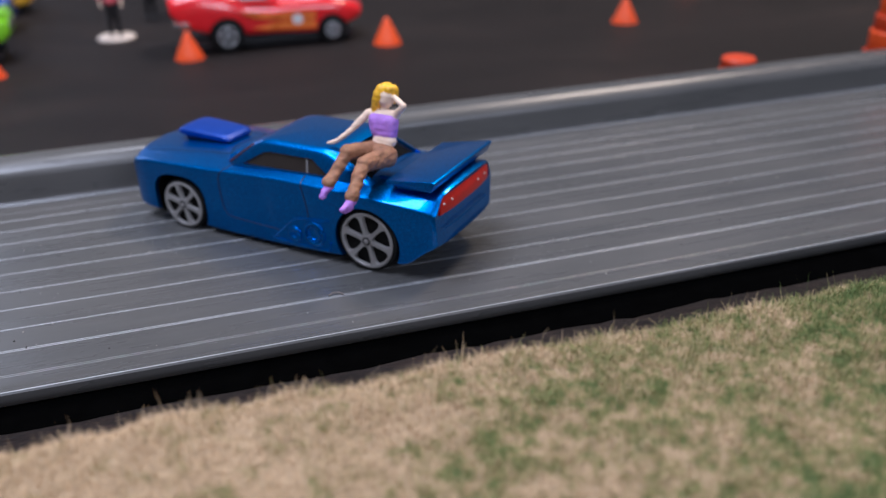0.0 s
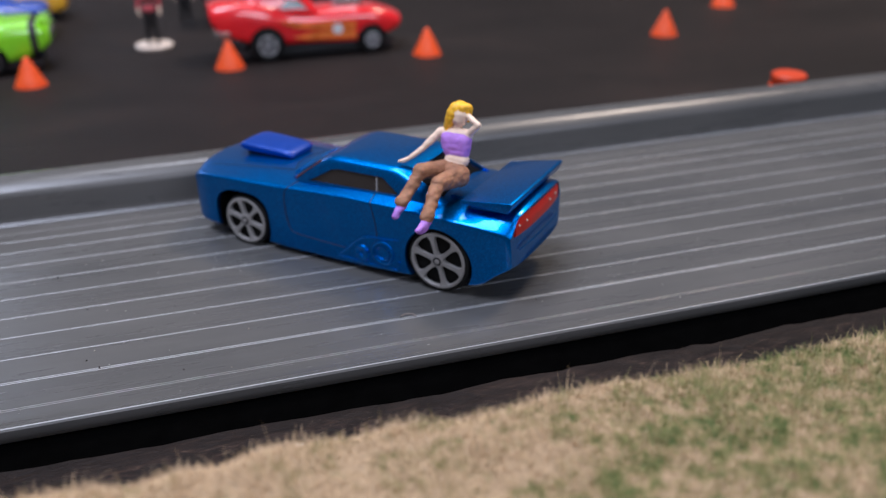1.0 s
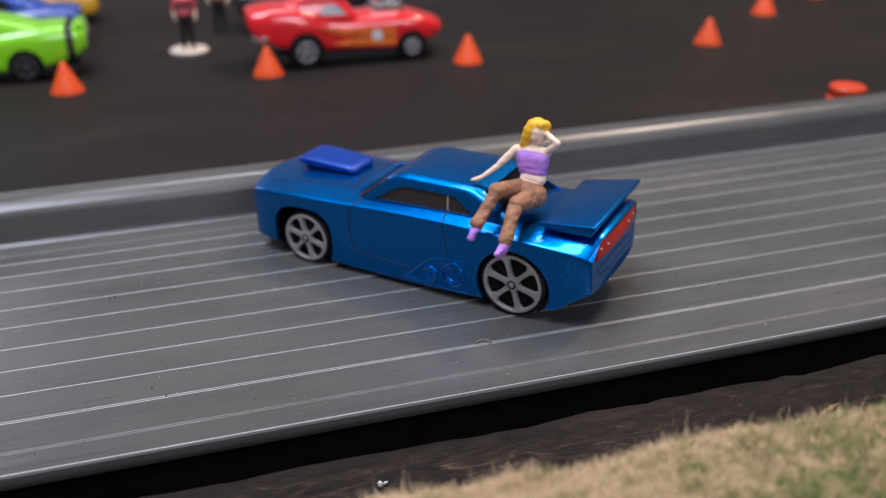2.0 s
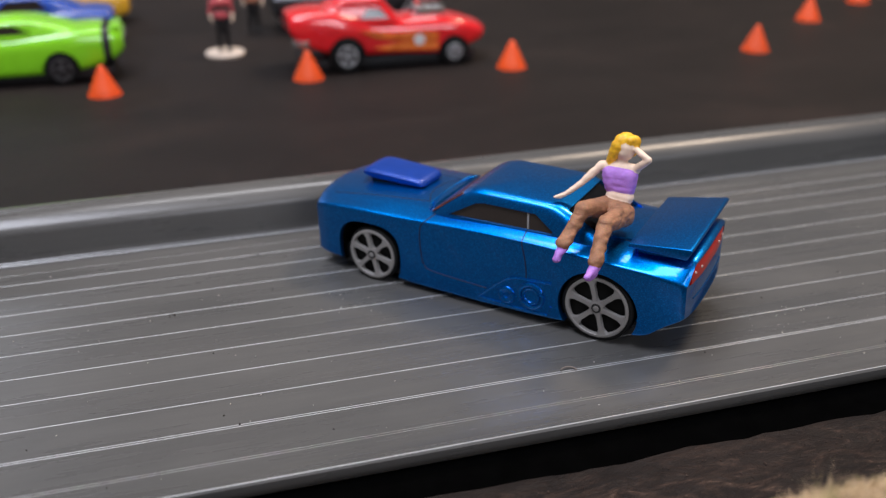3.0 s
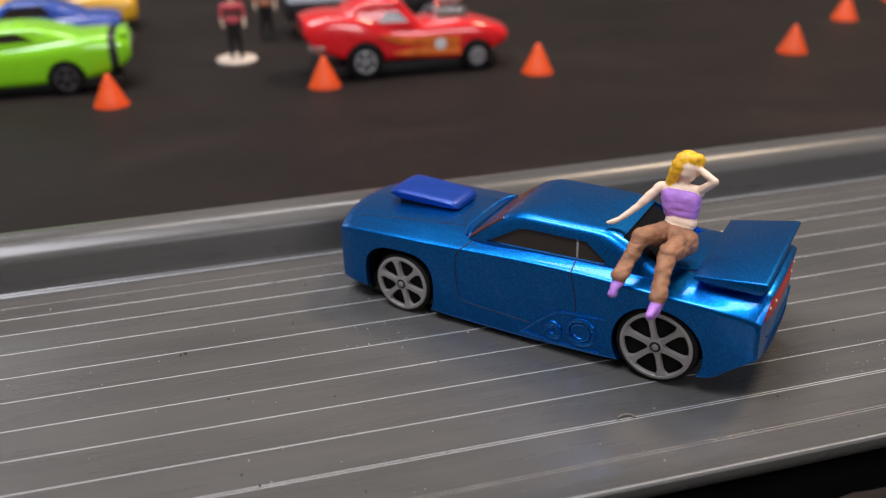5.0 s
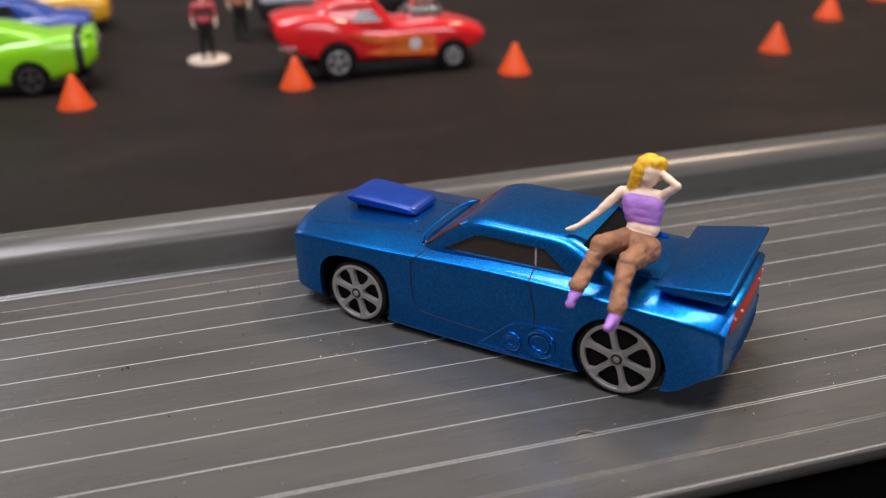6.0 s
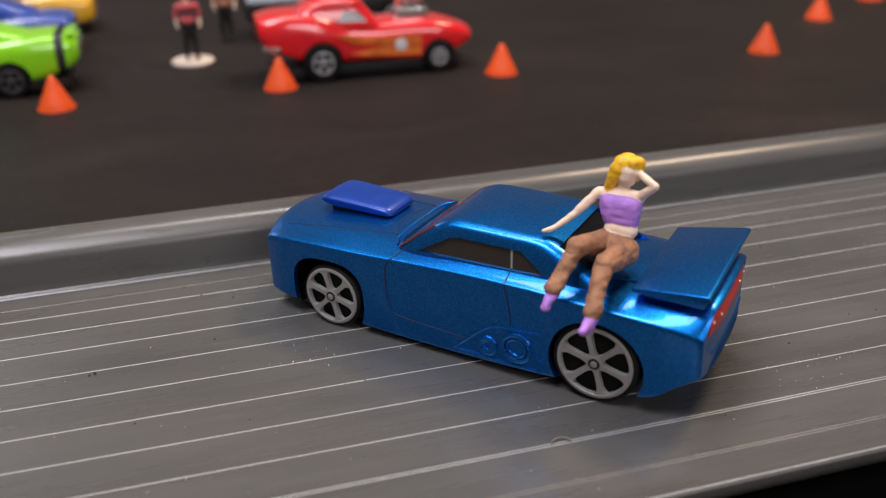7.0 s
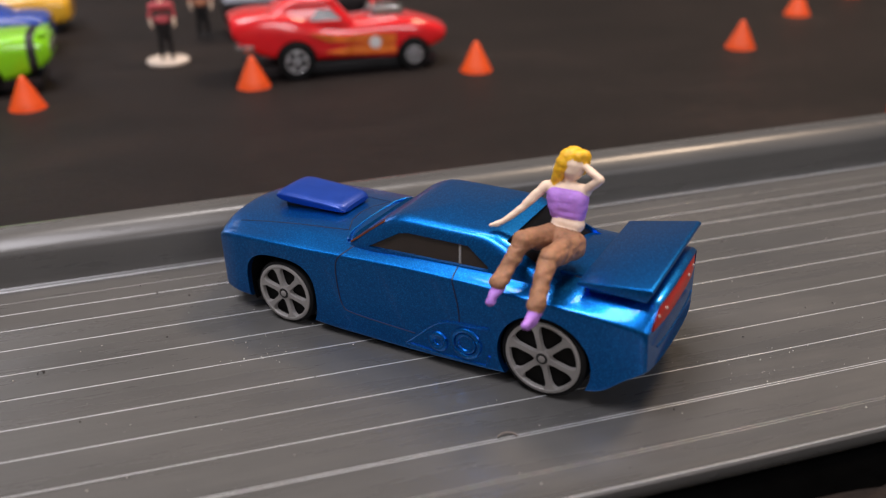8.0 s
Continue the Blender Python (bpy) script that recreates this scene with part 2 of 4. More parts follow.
def fibre_material(name, base):
    """Flock fibres: straw and green in patches, each fibre a little different."""
    m, n, l, p = nodes_of(name)
    tc = n.new("ShaderNodeTexCoord")
    patch = add(n, "ShaderNodeTexNoise", Scale=85.0, Detail=5.0, Roughness=0.65)
    l.new(tc.outputs["Object"], patch.inputs["Vector"])
    clump = add(n, "ShaderNodeTexNoise", Scale=420.0, Detail=3.0, Roughness=0.6)
    l.new(tc.outputs["Object"], clump.inputs["Vector"])
    mc = n.new("ShaderNodeMath")
    mc.operation = "MULTIPLY_ADD"
    mc.inputs[1].default_value = 1.3
    l.new(clump.outputs[0], mc.inputs[0])
    l.new(patch.outputs[0], mc.inputs[2])
    sep = n.new("ShaderNodeSeparateXYZ")
    l.new(tc.outputs["Object"], sep.inputs[0])
    ma = n.new("ShaderNodeMath")
    ma.operation = "MULTIPLY_ADD"
    ma.inputs[1].default_value = 4.0
    l.new(sep.outputs[0], ma.inputs[0])
    my = n.new("ShaderNodeMath")
    my.operation = "MULTIPLY_ADD"
    my.inputs[1].default_value = -3.0
    l.new(sep.outputs[1], my.inputs[0])
    l.new(mc.outputs[0], my.inputs[2])
    l.new(my.outputs[0], ma.inputs[2])
    geo = n.new("ShaderNodeNewGeometry")
    mb = n.new("ShaderNodeMath")
    mb.operation = "MULTIPLY_ADD"
    mb.inputs[1].default_value = 0.34
    l.new(geo.outputs["Random Per Island"], mb.inputs[0])
    l.new(ma.outputs[0], mb.inputs[2])
    straw, dark, green, deep = (0.56, 0.41, 0.25), (0.36, 0.275, 0.135), (0.225, 0.22, 0.078), (0.10, 0.14, 0.04)
    # the mat below takes darker colours, the shade between fibres painted in
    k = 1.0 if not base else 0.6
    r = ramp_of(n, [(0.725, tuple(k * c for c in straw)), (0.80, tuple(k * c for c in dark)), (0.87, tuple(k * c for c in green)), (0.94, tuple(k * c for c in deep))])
    half = n.new("ShaderNodeMath")
    half.operation = "MULTIPLY"
    half.inputs[1].default_value = 0.5
    l.new(mb.outputs[0], half.inputs[0])
    l.new(half.outputs[0], r.inputs[0])
    l.new(r.outputs[0], p.inputs["Base Color"])
    p.inputs["Roughness"].default_value = 0.7
    p.inputs["Specular IOR Level"].default_value = 0.25
    return m


TRACK = track_material()
GROUND = ground_material()
FIBRE = fibre_material("flock_fibre", False)
MAT_SHADED = fibre_material("shaded_flock_mat", True)


# ---- building helpers (all lengths in centimetres) ----
def mesh_of(name, bm, *mats, smooth=True):
    bmesh.ops.recalc_face_normals(bm, faces=bm.faces)
    me = bpy.data.meshes.new(name)
    for v in bm.verts:
        v.co *= CM
    for f in bm.faces:
        f.smooth = smooth
    bm.to_mesh(me)
    bm.free()
    for m in mats:
        me.materials.append(m)
    return me


def sharp(me, degrees=35):
    me.set_sharp_from_angle(angle=radians(degrees))
    return me


def part(name, bm, material, parent=None, label="", smooth=True):
    me = bm if isinstance(bm, bpy.types.Mesh) else sharp(mesh_of(name, bm, material, smooth=smooth))
    ob = new(name, me)
    ob.parent = parent
    if label:
        tagged(ob, label)
    return ob


def thing(name, label, category, group="", at=None, kind=""):
    ob = new(name)
    ob.empty_display_size = 0.01
    if at is not None:
        ob.matrix_basis = at
    return tagged(ob, label, category, group, kind)


def spot(x, y, z, turn=0.0):
    return pose(CM * x, CM * y, CM * z, 0, 0, turn)


def box_bm(x0, x1, y0, y1, z0, z1, bevel=0.0, segments=2):
    bm = bmesh.new()
    bmesh.ops.create_cube(bm, size=1.0)
    for v in bm.verts:
        v.co = Vector((x0 + (v.co.x + 0.5) * (x1 - x0), y0 + (v.co.y + 0.5) * (y1 - y0), z0 + (v.co.z + 0.5) * (z1 - z0)))
    if bevel:
        bmesh.ops.bevel(bm, geom=bm.edges[:], offset=bevel, segments=segments, affect="EDGES", profile=0.6)
    return bm


def lathe_bm(profile, steps=32, axis="Z"):
    """A turned form from (radius, height) pairs, closed at the ends."""
    bm = bmesh.new()
    rings = []
    for r, h in profile:
        ring = []
        for k in range(steps):
            a = 2 * math.pi * k / steps
            c, s = r * math.cos(a), r * math.sin(a)
            ring.append(bm.verts.new((c, s, h) if axis == "Z" else (c, h, s)))
        rings.append(ring)
    for a, b in zip(rings, rings[1:]):
        for k in range(steps):
            bm.faces.new((a[k], a[(k + 1) % steps], b[(k + 1) % steps], b[k]))
    bm.faces.new(rings[0])
    bm.faces.new(rings[-1])
    return bm


def tube_bm(points, radius, sides=6, bm=None, taper=1.0, closed=False):
    """A round rod through the points."""
    bm = bm or bmesh.new()
    pts = [Vector(p) for p in points]
    rings = []
    n = len(pts)
    for i, p in enumerate(pts):
        d = (pts[(i + 1) % n] - pts[i - 1]) if closed else (pts[min(i + 1, n - 1)] - pts[max(i - 1, 0)])
        d.normalize()
        up = Vector((0, 0, 1)) if abs(d.z) < 0.9 else Vector((1, 0, 0))
        a = d.cross(up).normalized()
        b = d.cross(a)
        r = radius * (1 + (taper - 1) * i / max(1, n - 1))
        rings.append([bm.verts.new(p + r * (math.cos(2 * math.pi * k / sides) * a + math.sin(2 * math.pi * k / sides) * b)) for k in range(sides)])
    for i in range(n if closed else n - 1):
        a, b = rings[i], rings[(i + 1) % n]
        for k in range(sides):
            bm.faces.new((a[k], a[(k + 1) % sides], b[(k + 1) % sides], b[k]))
    if not closed:
        bm.faces.new(rings[0])
        bm.faces.new(rings[-1])
    return bm


def prism_bm(inner, outer, bm=None):
    """A closed solid between two polygons of the same count."""
    bm = bm or bmesh.new()
    a = [bm.verts.new(p) for p in inner]
    b = [bm.verts.new(p) for p in outer]
    bm.faces.new(a)
    bm.faces.new(b)
    for k in range(len(a)):
        bm.faces.new((a[k], a[(k + 1) % len(a)], b[(k + 1) % len(a)], b[k]))
    return bm


def carve(bm, cutter, name, material):
    """The mesh of bm minus cutter, both in centimetres."""
    bmesh.ops.recalc_face_normals(cutter, faces=cutter.faces)
    a = new("body_blank", mesh_of("body_blank", bm, material))
    b = new("cutter", mesh_of("cutter", cutter, material, smooth=False))
    mod = a.modifiers.new("cut", "BOOLEAN")
    mod.object, mod.operation, mod.solver = b, "DIFFERENCE", "EXACT"
    me = bpy.data.meshes.new_from_object(a.evaluated_get(bpy.context.evaluated_depsgraph_get()))
    for o in (a, b):
        bpy.data.objects.remove(o)
    me.name = name
    return sharp(me, 32)


def catmull(rows, t):
    """A smooth curve through keyed rows (position, values) at t."""
    xs = [r[0] for r in rows]
    i = max(0, min(len(xs) - 2, int(np.searchsorted(xs, t) - 1)))
    u = (t - xs[i]) / (xs[i + 1] - xs[i])
    p1, p2 = np.array(rows[i][1], float), np.array(rows[i + 1][1], float)
    h = xs[i + 1] - xs[i]
    m1 = (p2 - np.array(rows[i - 1][1], float)) / (xs[i + 1] - xs[i - 1]) * h if i > 0 else p2 - p1
    m2 = (np.array(rows[i + 2][1], float) - p1) / (xs[i + 2] - xs[i]) * h if i < len(xs) - 2 else p2 - p1
    return (2 * u**3 - 3 * u**2 + 1) * p1 + (u**3 - 2 * u**2 + u) * m1 + (-2 * u**3 + 3 * u**2) * p2 + (u**3 - u**2) * m2


def rounded(points, rounds=2, cut=0.22):
    """Corner cutting that keeps both ends."""
    pts = [np.array(p, float) for p in points]
    for _ in range(rounds):
        out = [pts[0]]
        for a, b in zip(pts, pts[1:]):
            out += [a + cut * (b - a), b - cut * (b - a)]
        pts = out + [pts[-1]]
    return pts


def loft_bm(keys, section, steps=90, bow=None, rounds=2):
    """A hull along x: keys are (x, values), section(values) gives half a cross-section from the bottom middle to the top middle."""
    bm = bmesh.new()
    x0, x1 = keys[0][0], keys[-1][0]
    rings = []
    for i in range(steps + 1):
        u = i / steps
        x = x0 + (x1 - x0) * (u + 0.06 * math.sin(4 * math.pi * u) * -1 * 0.5)
        x = min(max(x, x0), x1)
        half = rounded(section(catmull(keys, x)), rounds)
        ring = [(x + (bow(x, y) if bow else 0.0), y, z) for y, z in half]
        ring += [(px_, -y, z) for px_, y, z in reversed(ring[1:-1])]
        rings.append([bm.verts.new(p) for p in ring])
    for a, b in zip(rings, rings[1:]):
        n = len(a)
        for k in range(n):
            bm.faces.new((a[k], a[(k + 1) % n], b[(k + 1) % n], b[k]))
    bm.faces.new(rings[0])
    bm.faces.new(rings[-1])
    return bm


def slab_hull_bm(slices, steps=40, count=64, power=5.0):
    """A hull of rounded level slices: keys are (z, (x_back, x_front, half_width))."""
    bm = bmesh.new()
    z0, z1 = slices[0][0], slices[-1][0]
    rings = []
    for i in range(steps + 1):
        z = z0 + (z1 - z0) * i / steps
        xb, xf, w = catmull(slices, z)
        ring = []
        for k in range(count):
            a = 2 * math.pi * (k + 0.5) / count
            c, s = math.cos(a), math.sin(a)
            ring.append(bm.verts.new(((xb + xf) / 2 + (xf - xb) / 2 * math.copysign(abs(c) ** (2 / power), c), w * math.copysign(abs(s) ** (2 / power), s), z)))
        rings.append(ring)
    for a, b in zip(rings, rings[1:]):
        for k in range(count):
            bm.faces.new((a[k], a[(k + 1) % count], b[(k + 1) % count], b[k]))
    bm.faces.new(rings[0])
    bm.faces.new(rings[-1])
    return bm


# ---- the room ----
room = [("wall_north", (-200, 200, 205, 212, -80, 165)), ("wall_south", (-200, 200, -212, -205, -80, 165)),
        ("wall_east", (205, 212, -205, 205, -80, 165)), ("wall_west", (-212, -205, -205, 205, -80, 165))]
for name, dims in room:
    tagged(part(name, box_bm(*dims), PLASTER, smooth=False), "plain pale plastered wall of the room", "wall", kind="structure")
tagged(part("ceiling", box_bm(-212, 212, -212, 212, 165.5, 172), PLASTER, smooth=False), "plain pale plastered ceiling of the room", "ceiling", kind="structure")
tagged(part("floor", box_bm(-212, 212, -212, 212, -88, -80.5), SHELF, smooth=False), "dark wooden floor of the room", "floor", kind="structure")

GZ = -0.28


def board_bm():
    """The dark board under everything, a little uneven where the camera comes near."""
    bm = bmesh.new()
    xs = [-110] + [-24 + 0.5 * i for i in range(0, 141)] + [120]
    ys = [-60] + [-5.5 + 0.22 * i for i in range(0, 20)] + [0, 8, 12, 20, 30, 45, 90]
    grid = []
    for y in ys:
        row = []
        for x in xs:
            near = min(1.0, max(0.0, (-2.0 - y) / 0.6)) if -5.6 < y and -24 < x < 46 else 0.0
            dz = near * (0.09 * noise.noise(Vector((x * 1.3, y * 1.6, 3.1))) + 0.07 * noise.noise(Vector((x * 2.1, y * 5.9, 7.7))))
            row.append(bm.verts.new((x, y, GZ + min(dz, 0.035))))
        grid.append(row)
    for a, b in zip(grid, grid[1:]):
        for k in range(len(xs) - 1):
            bm.faces.new((a[k], a[k + 1], b[k + 1], b[k]))
    return bm


tagged(part("ground", board_bm(), GROUND), "dark brown stained board with a rough worn surface", "ground", kind="structure")
tagged(part("table", box_bm(-112, 122, -62, 92, -3.2, GZ - 0.25, 0.2), SHELF), "dark wooden table top carrying the diorama board", "table", kind="structure")

# ---- the track ----
X0, X1 = -34.0, 62.0
WALL_Y = 6.32
track = thing("track_section", "grey plastic toy track with thin ribs and raised wall", "toy track", at=spot(0, 0, 0))


def bend(x, y):
    """The strip is not quite straight: its wall runs off a little to one side."""
    f = min(1.0, max(0.0, (y - 1.0) / 5.3))
    return (1 - f) * 0.0011 * max(0.0, min(x, 16)) ** 2 + f * 0.022 * (min(x, 30) + 6)


def track_bed_bm():
    prof = [(-0.85, -0.29), (-0.85, -0.10), (-1.38, -0.15), (-1.47, -0.13), (-1.52, -0.08), (-1.54, 0.02), (-1.53, 0.11), (-1.50, 0.14), (-1.45, 0.135), (-1.36, 0.085), (-1.24, 0.035), (-1.08, 0.008), (-0.9, 0.0),
            (6.1, 0.0), (6.2, 0.004), (6.27, 0.018), (WALL_Y, 0.06), (WALL_Y + 0.015, 0.12), (WALL_Y + 0.03, 0.2), (WALL_Y + 0.04, 0.58), (WALL_Y + 0.06, 0.65), (WALL_Y + 0.10, 0.71), (WALL_Y + 0.16, 0.765), (WALL_Y + 0.25, 0.835), (WALL_Y + 0.34, 0.88), (WALL_Y + 0.45, 0.902),
            (WALL_Y + 0.60, 0.908), (WALL_Y + 0.80, 0.898), (WALL_Y + 0.88, 0.865), (WALL_Y + 0.92, 0.79), (WALL_Y + 0.93, 0.5), (WALL_Y + 0.93, -0.25)]
    bm = bmesh.new()
    n = 48
    rows = []
    for i in range(n + 1):
        x = X0 + (X1 - X0) * i / n
        rows.append([bm.verts.new((x, y + bend(x, y), z)) for y, z in prof])
    for a, b in zip(rows, rows[1:]):
        for k in range(len(prof)):
            j = (k + 1) % len(prof)
            bm.faces.new((a[k], a[j], b[j], b[k]))
    bm.faces.new(rows[0])
    bm.faces.new(rows[-1])
    return bm


part("track_bed", track_bed_bm(), TRACK, track)


def rib_bm(width, height, at=0.0):
    bm = bmesh.new()
    half = [(-width, -0.004), (-0.6 * width, 0.7 * height), (0, height), (0.6 * width, 0.7 * height), (width, -0.004)]
    n = 60
    rows = [[bm.verts.new((X0 + 0.05 + (X1 - X0 - 0.1) * i / n, y + bend(X0 + (X1 - X0) * i / n, at) + 0.004 * noise.noise(Vector((i * 0.9, y, at))), z)) for y, z in half] for i in range(n + 1)]
    for a, b in zip(rows, rows[1:]):
        for k in range(4):
            bm.faces.new((a[k], a[k + 1], b[k + 1], b[k]))
    return bm


for y, w, h in [(k, 0.013, 0.007) for k in (0.658, 1.372, 2.072, 2.811, 3.493, 4.224, 4.863, 5.415)] + [(k, 0.011, 0.005) for k in (-0.845, -0.80, -0.092, -0.048, 5.83)]:
    part("rib", sharp(mesh_of("rib", rib_bm(w, h, y), RIB_FAINT if y < -0.5 or y > 5.6 else RIB), 80), RIB, track).location.y = CM * y
# pale beads paint in the highlights along the wall's foot and the near lip
seam = part("seam_bead", mesh_of("seam_bead", rib_bm(0.028, 0.014, 6.3), RIB), RIB, track)
seam.location = (0, CM * 6.265, CM * 0.012)
edge = part("edge_bead", mesh_of("edge_bead", rib_bm(0.013, 0.006, -1.5), RIB), RIB, track)
edge.location = (0, CM * -1.492, CM * 0.139)
# black strip modelled in place of the shade below the overhanging lip
lip_shade = bmesh.new()
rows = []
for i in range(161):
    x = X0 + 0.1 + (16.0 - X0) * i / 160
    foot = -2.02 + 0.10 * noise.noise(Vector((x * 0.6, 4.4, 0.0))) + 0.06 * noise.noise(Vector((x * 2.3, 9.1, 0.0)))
    rows.append([lip_shade.verts.new((x, y, z)) for y, z in ((-1.40, -0.14), (-1.49, -0.125), (0.5 * (foot - 1.49), -0.235), (foot, -0.29), (foot, -0.36), (-1.0, -0.36))])
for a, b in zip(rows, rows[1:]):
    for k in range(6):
        lip_shade.faces.new((a[k], a[(k + 1) % 6], b[(k + 1) % 6], b[k]))
lip_shade.faces.new(rows[0])
lip_shade.faces.new(rows[-1])
part("lip_shade", lip_shade, surface("lip_shade_black", (0.0012, 0.0012, 0.0012), 1.0, vary=0.2, spec=0.0), track, "matt black strip standing in for the shade under the lip")


# ---- wheels ----
def wheel(parent, x, y, r, width, rim_r, spokes, rim_mat, side, name="wheel"):
    """A toy wheel: tyre, spoked rim and hub; side is +1 for the car's left."""
    w = new(name)
    w.parent = parent
    w.location = (CM * x, CM * y, CM * r)
    prof = [(rim_r * 0.9, -width), (r - 0.05, -width), (r - 0.012, -width + 0.04), (r, -width + 0.1), (r, -0.09), (r - 0.012, -0.03), (r - 0.045, 0.0), (rim_r + 0.005, 0.0), (rim_r - 0.02, -0.05), (rim_r * 0.9, -0.12)]
    part("tyre", lathe_bm([(a, side * b) for a, b in prof], 48, "Y"), TYRE, w)
    ring = [(rim_r - 0.062, -0.05), (rim_r - 0.060, 0.010), (rim_r - 0.050, 0.020), (rim_r - 0.02, 0.022), (rim_r - 0.002, 0.012), (rim_r, -0.05)]
    bm = bmesh.new()
    steps = 48
    rr = [[bm.verts.new((a * math.cos(2 * math.pi * k / steps), side * h, a * math.sin(2 * math.pi * k / steps))) for k in range(steps)] for a, h in ring]
    for a, b in zip(rr, rr[1:]):
        for k in range(steps):
            bm.faces.new((a[k], a[(k + 1) % steps], b[(k + 1) % steps], b[k]))
    part("rim", bm, rim_mat, w)
    for k in range(spokes):
        a = 2 * math.pi * (k + 0.25) / spokes
        inner_r, outer_r, sp, edge = 0.10, rim_r - 0.045, bmesh.new(), []
        for f in (0.0, 0.10, 0.22, 0.36, 0.55, 0.72, 0.84, 0.93, 1.0):
            edge.append((inner_r + f * (outer_r - inner_r), 0.034 + 0.030 * max(0.0, 1 - f / 0.25) ** 2 + 0.010 * f + 0.085 * max(0.0, (f - 0.70) / 0.30) ** 2))
        outline = edge + [(u, -t) for u, t in reversed(edge)]
        turned = [(u * math.cos(a) - t * math.sin(a), u * math.sin(a) + t * math.cos(a)) for u, t in outline]
        inset = [(u * math.cos(a) - 0.85 * t * math.sin(a), u * math.sin(a) + 0.85 * t * math.cos(a)) for u, t in outline]
        prism_bm([(u, side * -0.06, v) for u, v in turned], [(u, side * 0.008, v) for u, v in turned], sp)
        prism_bm([(u, side * 0.0, v) for u, v in inset], [(u, side * 0.016, v) for u, v in inset], sp)
        part("spoke", sp, rim_mat, w)
    part("backing", lathe_bm([(rim_r * 0.93, side * -0.20), (rim_r * 0.93, side * -0.10), (0.06, side * -0.085), (0.0005, side * -0.085)], 32, "Y"), TYRE, w)
    part("hub", lathe_bm([(0.12, side * -0.06), (0.12, side * 0.015), (0.10, side * 0.026), (0.075, side * 0.026), (0.065, side * 0.008), (0.0005, side * 0.008)], 24, "Y"), rim_mat, w)
    part("hub_cap", lathe_bm([(0.085, side * 0.0), (0.085, side * 0.028), (0.06, side * 0.034), (0.0005, side * 0.034)], 20, "Y"), BLACK, w)
    part("hub_boss", lathe_bm([(0.05, side * 0.0), (0.05, side * 0.042), (0.03, side * 0.05), (0.0005, side * 0.05)], 16, "Y"), rim_mat, w)
    return w


# ---- the blue car ----
HW = 1.255


def blue_section(v):
    w, zb, zs, ztop, inset = v
    return [(0, zb), (0.8 * w, zb), (w - 0.075, zb + 0.005), (w - 0.05, zb + 0.03), (w - 0.045, zb + 0.12), (w - 0.03, 0.55 * zb + 0.45 * zs), (w - 0.003, zs - 0.10), (w, zs - 0.03), (w - 0.03, zs + 0.01),
            (w - inset, ztop - 0.04), (w - inset - 0.2, ztop), (0.45 * w, ztop + 0.03), (0, ztop + 0.045)]


BLUE_KEYS = [
    (-1.49, (1.155, 0.75, 1.37, 1.70, 0.20)), (-1.45, (1.185, 0.71, 1.40, 1.73, 0.23)), (-1.18, (1.215, 0.55, 1.44, 1.72, 0.26)), (-0.78, (1.255, 0.30, 1.48, 1.69, 0.28)),
    (-0.30, (1.285, 0.27, 1.51, 1.66, 0.28)), (0.40, (1.285, 0.22, 1.53, 1.66, 0.28)), (0.90, (1.265, 0.17, 1.54, 1.68, 0.27)),
    (2.00, (1.24, 0.12, 1.52, 1.65, 0.25)), (3.00, (1.24, 0.12, 1.48, 1.58, 0.25)), (3.60, (1.255, 0.14, 1.45, 1.545, 0.24)), (4.40, (1.275, 0.22, 1.43, 1.52, 0.23)),
    (5.10, (1.26, 0.29, 1.40, 1.48, 0.23)), (5.50, (1.245, 0.30, 1.37, 1.45, 0.22)), (5.80, (1.20, 0.32, 1.33, 1.41, 0.20)), (5.88, (1.16, 0.34, 1.28, 1.36, 0.19))]


def blue_bow(x, y):
    s = min(1.0, max(0.0, (x - 4.7) / 1.08))
    r = min(1.0, max(0.0, (-0.9 - x) / 0.56))
    return -0.26 * s * s * (y / HW) ** 2 + 0.12 * r * (abs(y) / HW) ** 3


def project_side(points, tree, depth=0.004, from_y=3.0):
    """Lays (x, z) points on the hull's left side."""
    out = []
    for x, z in points:
        hit = tree.ray_cast(Vector((x, from_y, z)), Vector((0, -1, 0)))
        if hit[0] is not None:
            out.append(hit[0] - hit[1] * depth)
    return out


def project_top(points, tree, depth=0.004):
    out = []
    for x, y in points:
        hit = tree.ray_cast(Vector((x, y, 5)), Vector((0, 0, -1)))
        if hit[0] is not None:
            out.append(hit[0] - hit[1] * depth)
    return out


def dense(points, step=0.06):
    out = []
    for a, b in zip(points, points[1:]):
        n = max(1, int(math.hypot(b[0] - a[0], b[1] - a[1]) / step))
        out += [(a[0] + (b[0] - a[0]) * k / n, a[1] + (b[1] - a[1]) * k / n) for k in range(n)]
    return out + [points[-1]]


def curve_pts(points, rounds=3):
    return [tuple(p) for p in rounded(points, rounds, 0.25)]


def mirror_y(points):
    return [(p[0], -p[1], p[2]) for p in points]


